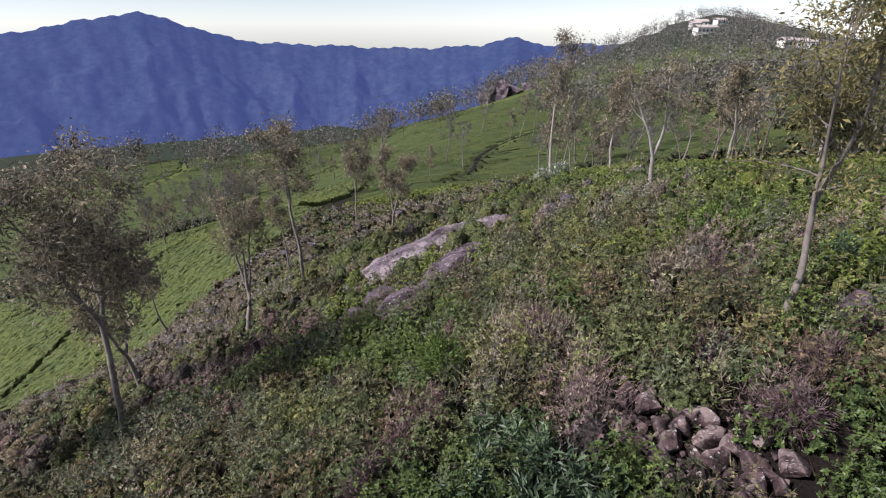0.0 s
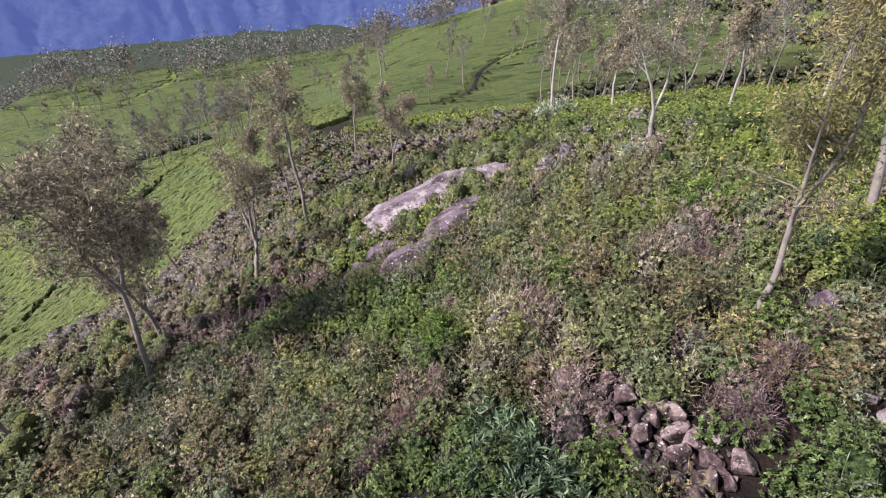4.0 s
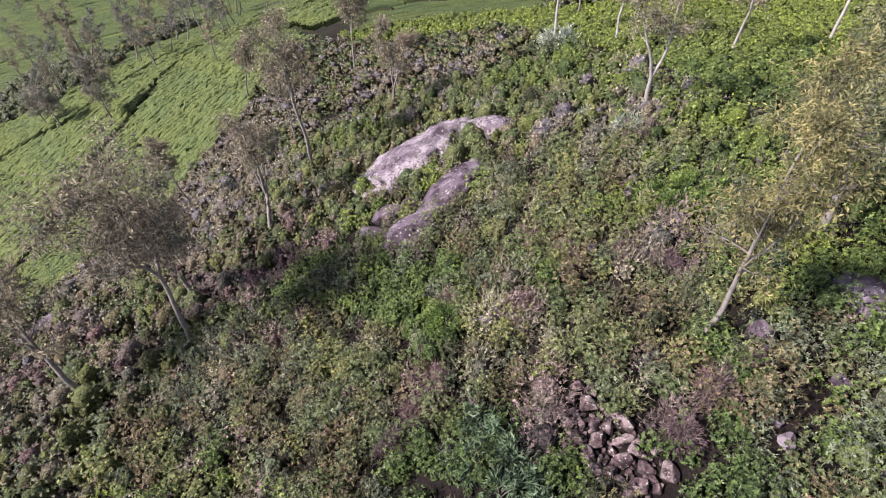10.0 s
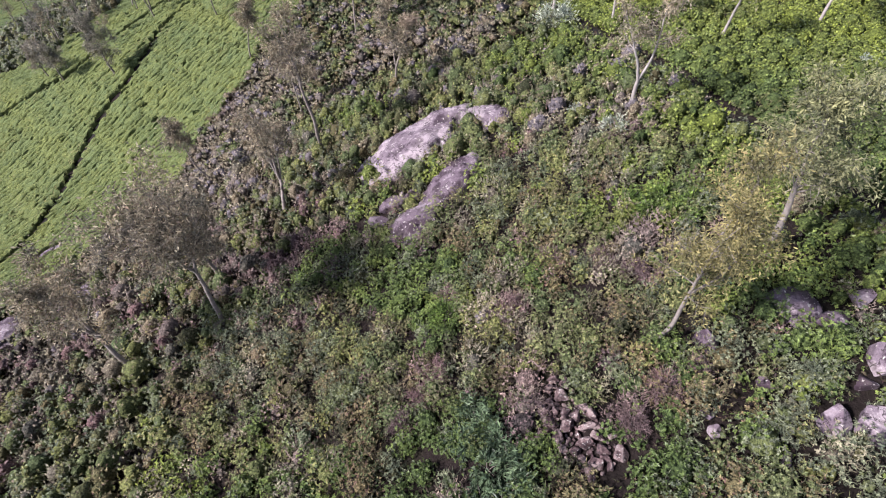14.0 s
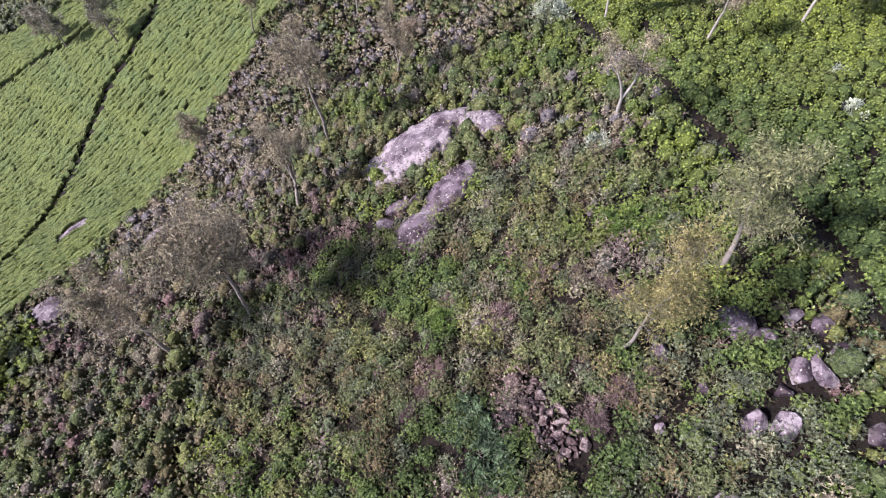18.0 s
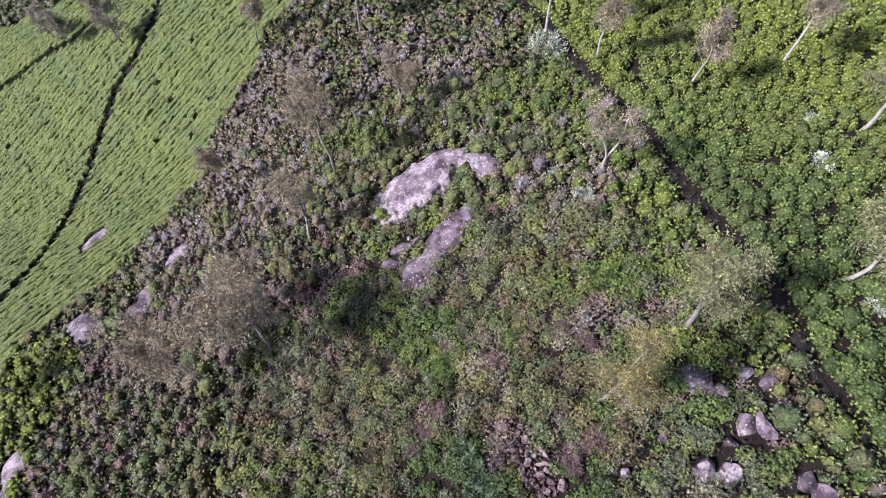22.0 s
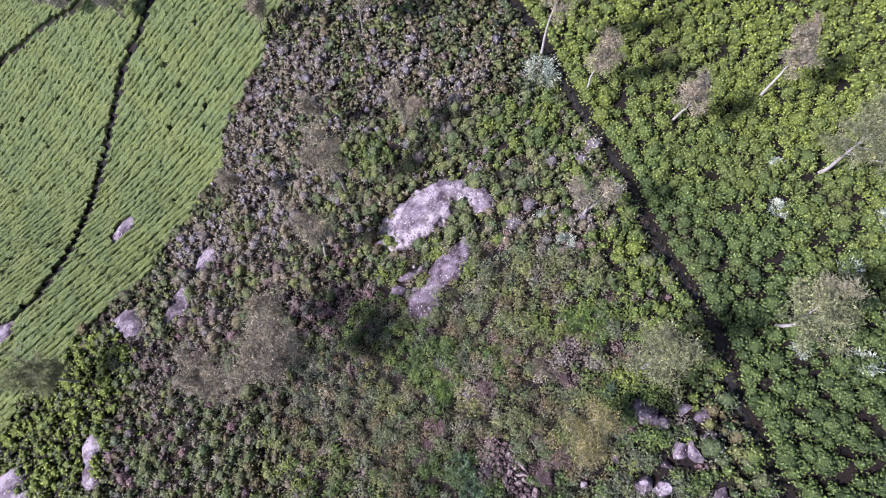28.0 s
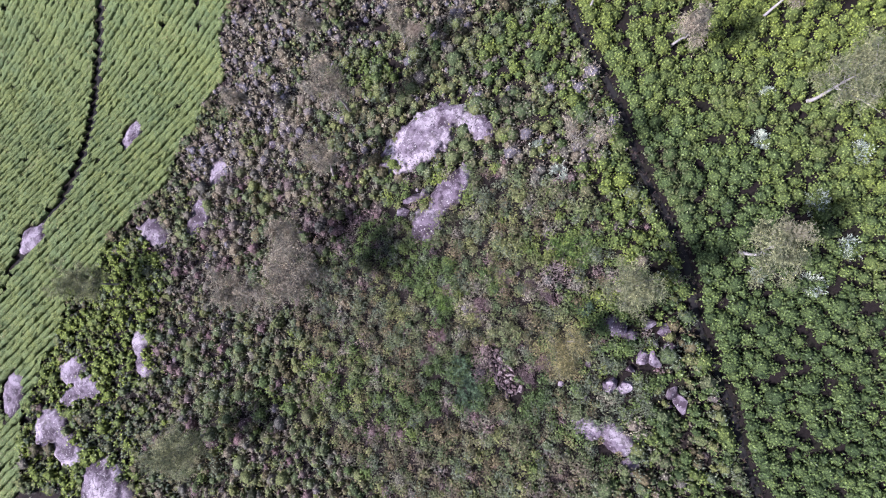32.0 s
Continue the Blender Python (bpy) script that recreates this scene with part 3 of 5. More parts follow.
for k in range(1500):
    s = (0.36, 0.3, 0.25, 0.2, 0.16, 0.13, 0.1)[min(k // 90, 6)] * rng.uniform(0.9, 1.15)
    u, w = rng.random(), rng.uniform(-1, 1)
    x, y = 4.2 + 2.2 * u + w * 0.85, 11.1 - 3.6 * u + w * 0.5
    if len(laid) > 170 or (k < 90 and len(laid) > 15) or any(math.hypot(x - a, y - b_) < 0.68 * (s + c) for a, b_, c in laid):
        continue
    laid.append((x, y, s))
    boulder("stone", x, y, (s * rng.uniform(0.95, 1.35), s, s * rng.uniform(0.75, 1.0)), M_STONE, "reddish grey lichen-spotted field stone in a heap", 100 + k, 0.2, 0.05, "stones in the heap", keep=False)
# first spot holds no rock: cleared so dark soil reads as shade there
ROCK_SPOTS += [(2.2, 8.0, 1.0, 1.5, 0), (4.5, 10.5, 0.75, 0.75, 0), (5.1, 9.4, 0.85, 0.8, 0), (5.7, 8.4, 0.85, 0.8, 0), (6.2, 7.6, 0.75, 0.75, 0)]

# ---- bushes ----
def unit(v):
    return v / np.maximum(np.linalg.norm(v, axis=1), 1e-9)[:, None]


def blades(centre, along, face, length, width, fold=0.12):
    """Leaf blades: lozenges with a folded midrib, as corners of one quad each."""
    along = unit(along)
    across = unit(np.cross(face, along))
    up = np.cross(along, across)
    L, W = length[:, None], width[:, None]
    a = centre - along * L * 0.5
    c = centre + along * L * 0.5 - up * L * fold
    b = centre + across * W * 0.5 + up * W * fold * 1.5
    d = centre - across * W * 0.5 + up * W * fold * 1.5
    return np.stack([a, b, c, d], 1).reshape(-1, 3)


def slivers(centre, along, face, length, width):
    """Leaf blades seen from afar: one triangle each."""
    along = unit(along)
    across = unit(np.cross(face, along))
    L, W = length[:, None], width[:, None]
    a = centre - along * L * 0.5
    return np.stack([a + across * W * 0.55, centre + along * L * 0.5, a - across * W * 0.55], 1).reshape(-1, 3)


def halved(f):
    """Four-sided faces cut into triangles."""
    return np.vstack([f[:, [0, 1, 2]], f[:, [0, 2, 3]]])


CORE_RINGS = [(-0.12, 0.9), (0.38, 0.98), (0.74, 0.76), (0.97, 0.36)]


def cores(x, y, z, r, h, rng, plain=False):
    """Leafy inner domes of the bushes: closed tops, so that one cannot look through."""
    n, sides = len(x), 4 if plain else 6
    levels = CORE_RINGS[::2] if plain else CORE_RINGS
    v = []
    for f, k in levels:
        for s in range(sides):
            a = 2 * math.pi * s / sides + f * 2
            j = rng.uniform(0.78, 1.16, n)
            v.append(np.stack([x + r * k * j * math.cos(a), y + r * k * j * math.sin(a), z - 0.3 * (f < 0) + h * max(f, 0) * rng.uniform(0.9, 1.1, n)], 1))
    v = np.stack(v, 1).reshape(-1, 3)
    f = []
    rings = len(levels)
    for ring in range(rings - 1):
        for s in range(sides):
            f.append((ring * sides + s, ring * sides + (s + 1) % sides, (ring + 1) * sides + (s + 1) % sides, (ring + 1) * sides + s))
    o = (rings - 1) * sides
    f += [(o, o + 1, o + 2, o + 3)] if plain else [(o, o + 1, o + 2, o + 3), (o, o + 3, o + 4, o + 5)]
    f = (np.array(f)[None] + (np.arange(n) * rings * sides)[:, None, None]).reshape(-1, 4)
    return v, f


def bushes(name, x, y, r, h, leaves, length, mat, label, category, seed, low=0.0, slim=0.45, twiggy=0.0, core=0.78, inner=M_CORE, petals=6, rise=0.8, tones=None, fine=False, lumps=0.15, plain=False, ragged=0.14):
    """A cover of many bushes as one object: over a leafy core each dome is set with rosettes of leaves, or with thin upright twigs."""
    rng = np.random.default_rng(seed)
    z = ground_z(x, y)
    per = np.maximum(leaves // petals, 1)
    bush = np.repeat(np.arange(len(x)), per)
    m = len(bush)
    order = np.arange(m) - np.repeat(np.cumsum(per) - per, per)
    up = 1 - (order + rng.uniform(0, 1, m)) / per[bush] * (1 - low)
    ang = order * 2.39996 + rng.uniform(0, 6.28, len(x))[bush] + rng.normal(size=m) * 0.2
    flat = np.sqrt(np.maximum(0, 1 - up * up))
    d = np.stack([flat * np.cos(ang), flat * np.sin(ang), up], 1)
    lobes, phase = rng.integers(3, 6, len(x))[bush], rng.uniform(0, 6.28, len(x))[bush]
    depth = 0.95 + lumps * (flat * np.sin(lobes * ang + phase) + 0.7 * np.sin(5 * up + lobes + phase)) + ragged * rng.normal(size=m)
    c = np.stack([x[bush] + d[:, 0] * r[bush] * depth, y[bush] + d[:, 1] * r[bush] * depth, z[bush] + d[:, 2] * h[bush] * depth], 1)
    axis = unit(d + np.array([0, 0, 0.5]) + 0.4 * rng.normal(size=(m, 3)))
    e1 = unit(np.cross(axis, rng.normal(size=(m, 3))))
    e2 = np.cross(axis, e1)
    idx = np.repeat(np.arange(m), petals)
    n = len(idx)
    a = np.tile(np.arange(petals), m) * (2 * math.pi / petals) + rng.uniform(0, 6.28, m)[idx] + 0.25 * rng.normal(size=n)
    out = e1[idx] * np.cos(a)[:, None] + e2[idx] * np.sin(a)[:, None]
    lift = rng.uniform(-0.1, rise, n)[:, None]
    along = unit(out + axis[idx] * lift)
    face = unit(axis[idx] - out * lift + 0.3 * rng.normal(size=(n, 3)))
    L = length[bush][idx] * rng.uniform(0.7, 1.3, n)
    W = L * slim * rng.uniform(0.85, 1.15, n)
    if twiggy > 0:
        tw = rng.random(n) < twiggy
        along = np.where(tw[:, None], unit(d[idx] + np.array([0, 0, 0.7]) + 0.4 * rng.normal(size=(n, 3))), along)
        face = np.where(tw[:, None], rng.normal(size=(n, 3)), face)
        L = np.where(tw, rng.uniform(0.2, 0.42, n), L)
        W = np.where(tw, length[bush][idx] * 0.22, W)
    leaf = slivers if fine else blades
    k = 3 if fine else 4
    v = leaf(c[idx] + along * (L * 0.48)[:, None] + axis[idx] * (L * rng.uniform(-0.4, 0.4, n))[:, None], along, face, L, W)
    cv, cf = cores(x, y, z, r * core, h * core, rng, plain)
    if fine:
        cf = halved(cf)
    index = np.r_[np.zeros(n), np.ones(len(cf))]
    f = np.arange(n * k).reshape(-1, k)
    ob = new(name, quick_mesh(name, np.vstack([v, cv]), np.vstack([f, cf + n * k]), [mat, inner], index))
    ob.data.polygons.foreach_set("use_smooth", index > 0)
    own = rng.random(len(x)) if tones is None else tones
    tone = ob.data.attributes.new("bush_tone", "FLOAT", "POINT")
    tone.data.foreach_set("value", np.r_[np.repeat(own[bush], petals * k), np.repeat(own, len(cv) // len(x))].astype(np.float32))
    return tagged(ob, label, category, kind="stuff")


PROFILE = np.array([(-1.0, -0.2), (-0.95, 0.62), (-0.6, 0.93), (0.0, 1.0), (0.6, 0.93), (0.95, 0.62), (1.0, -0.2)])


def hedgerows(name, bounds, turn, gap, step, half, height, keep, leaves, length, mat, inner, label, seed, rough=0.07):
    """Clipped tea in long close hedges: a rounded, uneven body along each row, set with leaves on its top and sides."""
    rng = np.random.default_rng(seed)
    x0, x1, y0, y1 = bounds
    cx, cy, R = (x0 + x1) / 2, (y0 + y1) / 2, math.hypot(x1 - x0, y1 - y0) / 2
    along, across = np.arange(-R, R, step), np.arange(-R, R, gap)
    U, V = np.meshgrid(along, across)
    V = V + 0.09 * gap * np.sin(U * 0.5 + V * 3) + 0.12 * gap * np.sin(U * 0.11 + V * 0.05)
    c, s = math.cos(radians(turn)), math.sin(radians(turn))
    x, y = (cx + U * c - V * s).ravel(), (cy + U * s + V * c).ravel()
    ok = (x > x0) & (x < x1) & (y > y0) & (y < y1)
    ok[ok] = keep(x[ok], y[ok])
    ok &= rng.random(len(x)) > 0.004
    new_index = np.full(len(x), -1)
    new_index[ok] = np.arange(ok.sum())
    grid = new_index.reshape(U.shape)
    pair = np.stack([grid[:, :-1].ravel(), grid[:, 1:].ravel()], 1)
    pair = pair[(pair >= 0).all(1)]
    x, y = x[ok], y[ok]
    n, k = len(x), len(PROFILE)
    wide, tall = half * rng.uniform(0.88, 1.1, n), height * rng.uniform(0.86, 1.1, n)
    off = PROFILE[None, :, 0] * wide[:, None] + rough * rng.normal(size=(n, k))
    shift = rough * 2 * rng.normal(size=(n, k))
    px, py = x[:, None] - off * s + shift * c, y[:, None] + off * c + shift * s
    pz = ground_z(x, y)[:, None] + (ground_z(x - s, y + c) - ground_z(x, y))[:, None] * off + PROFILE[None, :, 1] * tall[:, None] + rough * rng.normal(size=(n, k))
    v = np.stack([px, py, pz], -1).reshape(-1, 3)
    f = np.concatenate([np.stack([pair[:, 0] * k + j, pair[:, 1] * k + j, pair[:, 1] * k + j + 1, pair[:, 0] * k + j + 1], 1) for j in range(k - 1)])
    f = halved(f)
    own = np.clip(0.5 + 0.3 * wave(x, y, 0.3, 2.0) + 0.16 * rng.normal(size=n), 0, 1)
    idx = rng.integers(0, n, n * leaves)
    m = len(idx)
    side = rng.uniform(-0.95, 0.95, m)
    top = np.interp(side, PROFILE[:, 0], PROFILE[:, 1])
    run = rng.uniform(-0.5, 0.5, m) * step
    lx, ly = x[idx] - side * wide[idx] * s + run * c, y[idx] + side * wide[idx] * c + run * s
    centre = np.stack([lx, ly, ground_z(lx, ly) + top * tall[idx] + 0.05], 1)
    face = unit(np.stack([-side * s * 0.8, side * c * 0.8, np.ones(m)], 1) + 0.4 * rng.normal(size=(m, 3)))
    way = np.cross(face, rng.normal(size=(m, 3))) + 0.35 * face
    L = length * rng.uniform(0.7, 1.3, m)
    lv = slivers(centre, way, face, L, L * 0.7)
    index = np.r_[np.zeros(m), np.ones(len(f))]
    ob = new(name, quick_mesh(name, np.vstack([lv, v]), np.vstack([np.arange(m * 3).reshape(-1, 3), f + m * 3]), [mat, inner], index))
    ob.data.polygons.foreach_set("use_smooth", index > 0)
    tone = ob.data.attributes.new("bush_tone", "FLOAT", "POINT")
    tone.data.foreach_set("value", np.r_[np.repeat(own[idx], 3), np.repeat(own, k)].astype(np.float32))
    return tagged(ob, label, "tea bush", kind="stuff")


def beside(line, off, step, rng):
    """Places along one side of a footpath, where bushes crowd up to it."""
    p = smooth_line(line, step)
    d = np.gradient(p, axis=0)
    nrm = np.stack([d[:, 1], -d[:, 0]], 1) / np.linalg.norm(d, axis=1)[:, None]
    q = p + nrm * (off + rng.uniform(-0.12, 0.16, len(p)))[:, None] * 1.0
    return q[:, 0], q[:, 1]


def field(x0, x1, y0, y1, dx, dy, turn, jitter, seed):
    """Planting places in rows, turned by degrees."""
    rng = np.random.default_rng(seed)
    cx, cy = (x0 + x1) / 2, (y0 + y1) / 2
    R = math.hypot(x1 - x0, y1 - y0) / 2
    u, v = np.meshgrid(np.arange(-R, R, dx), np.arange(-R, R, dy))
    v = v + (np.arange(u.shape[1]) % 2)[None, :] * dy * 0.5
    u, v = u.ravel() + rng.normal(size=u.size) * jitter * dx, v.ravel() + rng.normal(size=u.size) * jitter * dy
    c, s = math.cos(radians(turn)), math.sin(radians(turn))
    x, y = cx + u * c - v * s, cy + u * s + v * c
    k = (x > x0) & (x < x1) & (y > y0) & (y < y1)
    return x[k], y[k]


def clear(x, y, margin=0.35, pad=0.28):
    """True where neither a rock nor a footpath lies."""
    ok = np.ones(len(x), bool)
    for rx, ry, a, b_, turn in ROCK_SPOTS:
        c, s = math.cos(radians(turn)), math.sin(radians(turn))
        p, q = (x - rx) * c + (y - ry) * s, -(x - rx) * s + (y - ry) * c
        ok &= (p / (a + margin * 0.6)) ** 2 + (q / (b_ + margin * 0.6)) ** 2 > 1
    for line, w in ((PATH_RIGHT, 0.45), (PATH_LEFT, 0.4), (PATH_LOWER, 0.4), (PATH_FAR_A, 0.9), (PATH_FAR_B, 0.9), (PATH_FAR_C, 0.8)):
        ok &= off_line(x, y, line)[0] > w + pad
    return ok


def zone(x, y):
    """0: scrub between the paths, 1: lower tea field, 2: upper tea field."""
    dl, sl = off_line(x, y, EDGE_LEFT)
    dr, sr = off_line(x, y, PATH_RIGHT)
    z = np.zeros(len(x), int)
    z[(sr > 0)] = 2
    below = dl * sl + 1.7 * wave(x, y, 0.28, 6.0) > 0          # an uneven border
    z[below & ((z == 0) | (x < -10))] = 1
    return z


def wave(x, y, k, s):
    """Slow uneven variation in plan, about -1 to 1."""
    return (np.sin(x * k + 2.1 * np.sin(y * k * 0.7 + s)) + np.sin(y * k * 1.3 + 1.7 * np.sin(x * k * 0.9 + 2 * s) + s) + np.sin((x + y) * k * 2.1 + s * 3)) / 3


# stands of one kind of growth: centre and reach in plan
DRY_STANDS = [(-24.4, 47.1, 6.2, 7.5), (-20.6, 54.8, 8.4, 4.7), (-21.5, 37.1, 7.1, 4.9), (2.1, 47.8, 5.0, 4.7), (-6.2, 50.3, 4.3, 4.7), (-27.2, 31.8, 6.5, 4.4), (-29.3, 18.8, 7.2, 3.5), (-10.0, 24.0, 3.0, 2.0), (3.4, 15.7, 1.8, 3.1), (10.9, 18.2, 4.2, 2.5), (6.0, 29.3, 2.6, 3.0), (11.1, 29.0, 3.5, 2.8), (3.0, 5.2, 2.0, 2.8)]
LUSH_STANDS = [(6.5, 40.9, 6.7, 4.8), (-2.0, 17.7, 3.4, 4.4), (-9.9, 5.6, 12.0, 4.6), (10.6, 21.7, 2.4, 2.1), (15.9, 21.6, 2.9, 3.6), (-41.5, 9.1, 8.7, 5.7), (-43.0, 18.9, 5.8, 5.1), (3.5, 34.3, 3.4, 3.1), (-0.4, 27.6, 2.9, 3.6), (15.0, 29.4, 2.5, 3.4), (-9.2, 40.1, 3.7, 4.3), (-4.9, 26.7, 2.5, 3.7)]
GREY_STANDS = [(-13.0, 16.5, 5.1, 3.6), (-21.7, 13.5, 8.9, 3.7), (-28.7, 4.7, 6.5, 3.5), (-35.1, -0.3, 6.7, 3.4), (-14.2, 31.9, 4.5, 4.2), (14.5, 8.5, 4.1, 4.1)]


def stand(x, y, spots):
    """How far places lie within any of the stands, 0 to 1."""
    return np.max([np.exp(-((x - cx) / rx) ** 2 - ((y - cy) / ry) ** 2) for cx, cy, rx, ry in spots], axis=0)


rngv = np.random.default_rng(5)
# scrub: finer leaves near the heap of stones, where the slope is seen from close by
x, y = field(-58, 30, -9, 84, 0.72, 0.72, 12, 0.42, 1)
k = (zone(x, y) == 0) & clear(x, y, 0.05, 0.38) & ~((y > 66) & (x > -5))
x, y = x[k], y[k]
bx, by = beside(PATH_RIGHT, -1.15, 0.8, rngv)
k = clear(bx, by, 0.15, 0.2) & (by < 62)
x, y = np.r_[x, bx[k]], np.r_[y, by[k]]
near = np.hypot(x - 2, y - 12)
chance = rngv.normal(size=len(x))
dry = 0.85 * stand(x, y, DRY_STANDS) - 0.5 * stand(x, y, LUSH_STANDS) + 0.42 * wave(x, y, 0.62, 1.0) + 0.26 * chance + np.clip((-x - 2) / 60, -0.3, 0.15) - 0.5 * ((x < -34) & (y < 20))
lush = 0.8 * stand(x, y, LUSH_STANDS) + 0.55 * wave(x, y, 0.45, 4.0) - 0.25 * chance + np.clip((x - 9) / 18, -0.4, 0.5) + 0.8 * ((x < -34) & (y < 22))
grey = 0.55 * stand(x, y, GREY_STANDS) + 0.12
kind = np.where(lush > 0.3, 1, 0)
kind = np.where(rngv.random(len(x)) < grey, 3, kind)
low_right = (x > -4) & (y < 27)
kind = np.where((dry > np.where(low_right, 0.53, 0.44)) | ((rngv.random(len(x)) < np.where(low_right, 0.05, 0.09)) & (x > -34)), 2, kind)
r = np.clip(rngv.lognormal(-0.74, 0.38, len(x)), 0.28, 1.15)
h = np.clip(0.35 + r * rngv.uniform(0.8, 1.7, len(x)), 0.5, 1.8)
leaves = (np.where(near < 9, 420, np.where(near < 17, 270, np.where(near < 36, 130, 80))) * np.clip((r / 0.6) ** 1.5, 0.2, 2.4) * np.where(kind == 3, 1.3, 1)).astype(int)
size = np.where(near < 9, 0.095, np.where(near < 17, 0.11, np.where(near < 36, 0.13, 0.17)))
# bushes in these spots take a darker leaf tone, as painted shade
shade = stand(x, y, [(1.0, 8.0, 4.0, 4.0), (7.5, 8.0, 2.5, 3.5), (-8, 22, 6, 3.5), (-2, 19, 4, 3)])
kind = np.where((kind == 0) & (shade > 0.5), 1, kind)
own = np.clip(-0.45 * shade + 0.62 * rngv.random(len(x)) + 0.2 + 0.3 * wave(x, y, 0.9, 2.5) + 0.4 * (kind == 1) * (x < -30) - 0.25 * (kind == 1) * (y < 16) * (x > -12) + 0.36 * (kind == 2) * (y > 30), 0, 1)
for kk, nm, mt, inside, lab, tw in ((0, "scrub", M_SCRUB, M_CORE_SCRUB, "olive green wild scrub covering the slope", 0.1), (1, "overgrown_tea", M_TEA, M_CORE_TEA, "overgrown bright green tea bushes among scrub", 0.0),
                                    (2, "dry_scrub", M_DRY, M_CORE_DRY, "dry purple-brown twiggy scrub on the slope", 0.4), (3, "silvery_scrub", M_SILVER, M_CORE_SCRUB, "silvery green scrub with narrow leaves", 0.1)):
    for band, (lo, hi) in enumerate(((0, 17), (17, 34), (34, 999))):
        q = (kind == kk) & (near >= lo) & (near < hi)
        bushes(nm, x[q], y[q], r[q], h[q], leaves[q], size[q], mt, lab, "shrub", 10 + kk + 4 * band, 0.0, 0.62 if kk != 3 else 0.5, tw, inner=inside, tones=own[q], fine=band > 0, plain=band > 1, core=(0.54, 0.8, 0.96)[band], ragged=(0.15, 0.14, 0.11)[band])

# low herbs and seedlings that hide the soil between the shrubs, coloured dark as shade
x, y = field(-58, 30, -9, 84, 1.0, 1.0, 31, 0.4, 6)
k = (zone(x, y) == 0) & clear(x, y, 0.0, 0.05) & ~((y > 66) & (x > -5))
x, y = x[k], y[k]
for off in (-0.38, -0.1, 0.32):
    bx, by = beside(PATH_RIGHT, off, 0.9, rngv)
    k = (rngv.random(len(bx)) < 0.5) & (by < 60)
    x, y = np.r_[x, bx[k]], np.r_[y, by[k]]
near = np.hypot(x - 2, y - 12)
r, h = rngv.uniform(0.4, 0.75, len(x)), rngv.uniform(0.1, 0.28, len(x))
leaves = np.where(near < 11, 60, np.where(near < 19, 30, 12))
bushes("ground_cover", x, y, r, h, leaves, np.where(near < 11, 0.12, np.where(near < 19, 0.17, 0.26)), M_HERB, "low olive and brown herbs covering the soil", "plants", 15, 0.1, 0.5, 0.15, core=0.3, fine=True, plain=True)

# upper tea field beside the footpath: rounded bushes grown together
x, y = field(-16, 60, -9, 74, 0.98, 0.98, -14, 0.36, 2)
k = (zone(x, y) == 2) & clear(x, y, 0.35, 1.1) & (rngv.random(len(x)) > 0.03)
bx, by = beside(PATH_RIGHT, 1.3, 0.9, rngv)
q = by < 74
x, y = np.r_[x[k], bx[q]], np.r_[y[k], by[q]]
near = np.hypot(x - 20, y - 22)
r = np.clip(rngv.lognormal(-0.42, 0.3, len(x)), 0.36, 1.15)
h = 0.5 + 0.62 * r * rngv.uniform(0.8, 1.2, len(x))
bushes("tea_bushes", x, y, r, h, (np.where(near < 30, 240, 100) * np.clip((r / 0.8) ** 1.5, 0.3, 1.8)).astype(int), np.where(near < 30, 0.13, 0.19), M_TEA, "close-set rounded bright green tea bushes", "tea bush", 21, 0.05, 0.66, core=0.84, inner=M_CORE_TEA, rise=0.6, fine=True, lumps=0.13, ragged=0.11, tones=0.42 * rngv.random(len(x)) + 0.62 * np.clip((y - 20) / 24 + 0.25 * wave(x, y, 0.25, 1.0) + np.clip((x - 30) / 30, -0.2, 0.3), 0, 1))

def thicket(x, y):
    """The overgrown hollow below the tea."""
    return (((x + 84) / 16) ** 2 + ((y - 104) / 15) ** 2 + 0.35 * wave(x, y, 0.3, 2.0) < 1) | (((x + 66) / 9) ** 2 + ((y - 124) / 10) ** 2 < 1)


x, y = field(-104, -54, 84, 138, 1.7, 1.7, 25, 0.35, 7)
k = thicket(x, y)
x, y = x[k], y[k]
bushes("thicket", x, y, rngv.uniform(0.9, 1.6, len(x)), rngv.uniform(1.2, 2.8, len(x)), np.full(len(x), 60), np.full(len(x), 0.5), M_THICKET, "dark grey-green thicket in the hollow below the tea", "shrub", 24, 0.0, 0.5, inner=M_CORE_SCRUB, fine=True)

# lower tea field: clipped hedges in slanting rows down the slope
hedgerows("tea_rows", (-116, -14, -12, 100), 43, 1.0, 0.42, 0.47, 0.85, lambda x, y: (zone(x, y) == 1) & clear(x, y, 0.6, 0.3) & ~thicket(x, y), 8, 0.16, M_TEA_FAR, M_CORE_ROW, "clipped yellow-green tea hedges in close slanting rows", 22)

# far tea slopes
hedgerows("tea_slope", (-222, 75, 74, 262), 12, 1.5, 2.1, 0.7, 0.55, lambda x, y: clear(x, y) & ~thicket(x, y) & (y < brow(x) - 4) & ((y > 100) | (x > -14)) & ((zone(x, y) != 0) | (y > 80)) & (x < 40 + 0.2 * y) & ~((y < 92) & (x > 15)), 3, 0.36, M_TEA_SLOPE, M_CORE_SLOPE, "distant clipped tea hedges covering the slopes", 23, 0.08)

# rough growth on the hillside behind the upper tea
x, y = field(10, 190, 70, 260, 3.1, 3.1, 40, 0.4, 8)
k = (y > 70 + 0.12 * np.abs(x - 25)) & ((x > 40 + 0.2 * y) | ((y < 92) & (x > 13 + 0.25 * (y - 70)))) & (wave(x, y, 0.11, 3.0) + 0.3 * rngv.normal(size=len(x)) > -0.25) & clear(x, y)
x, y = x[k], y[k]
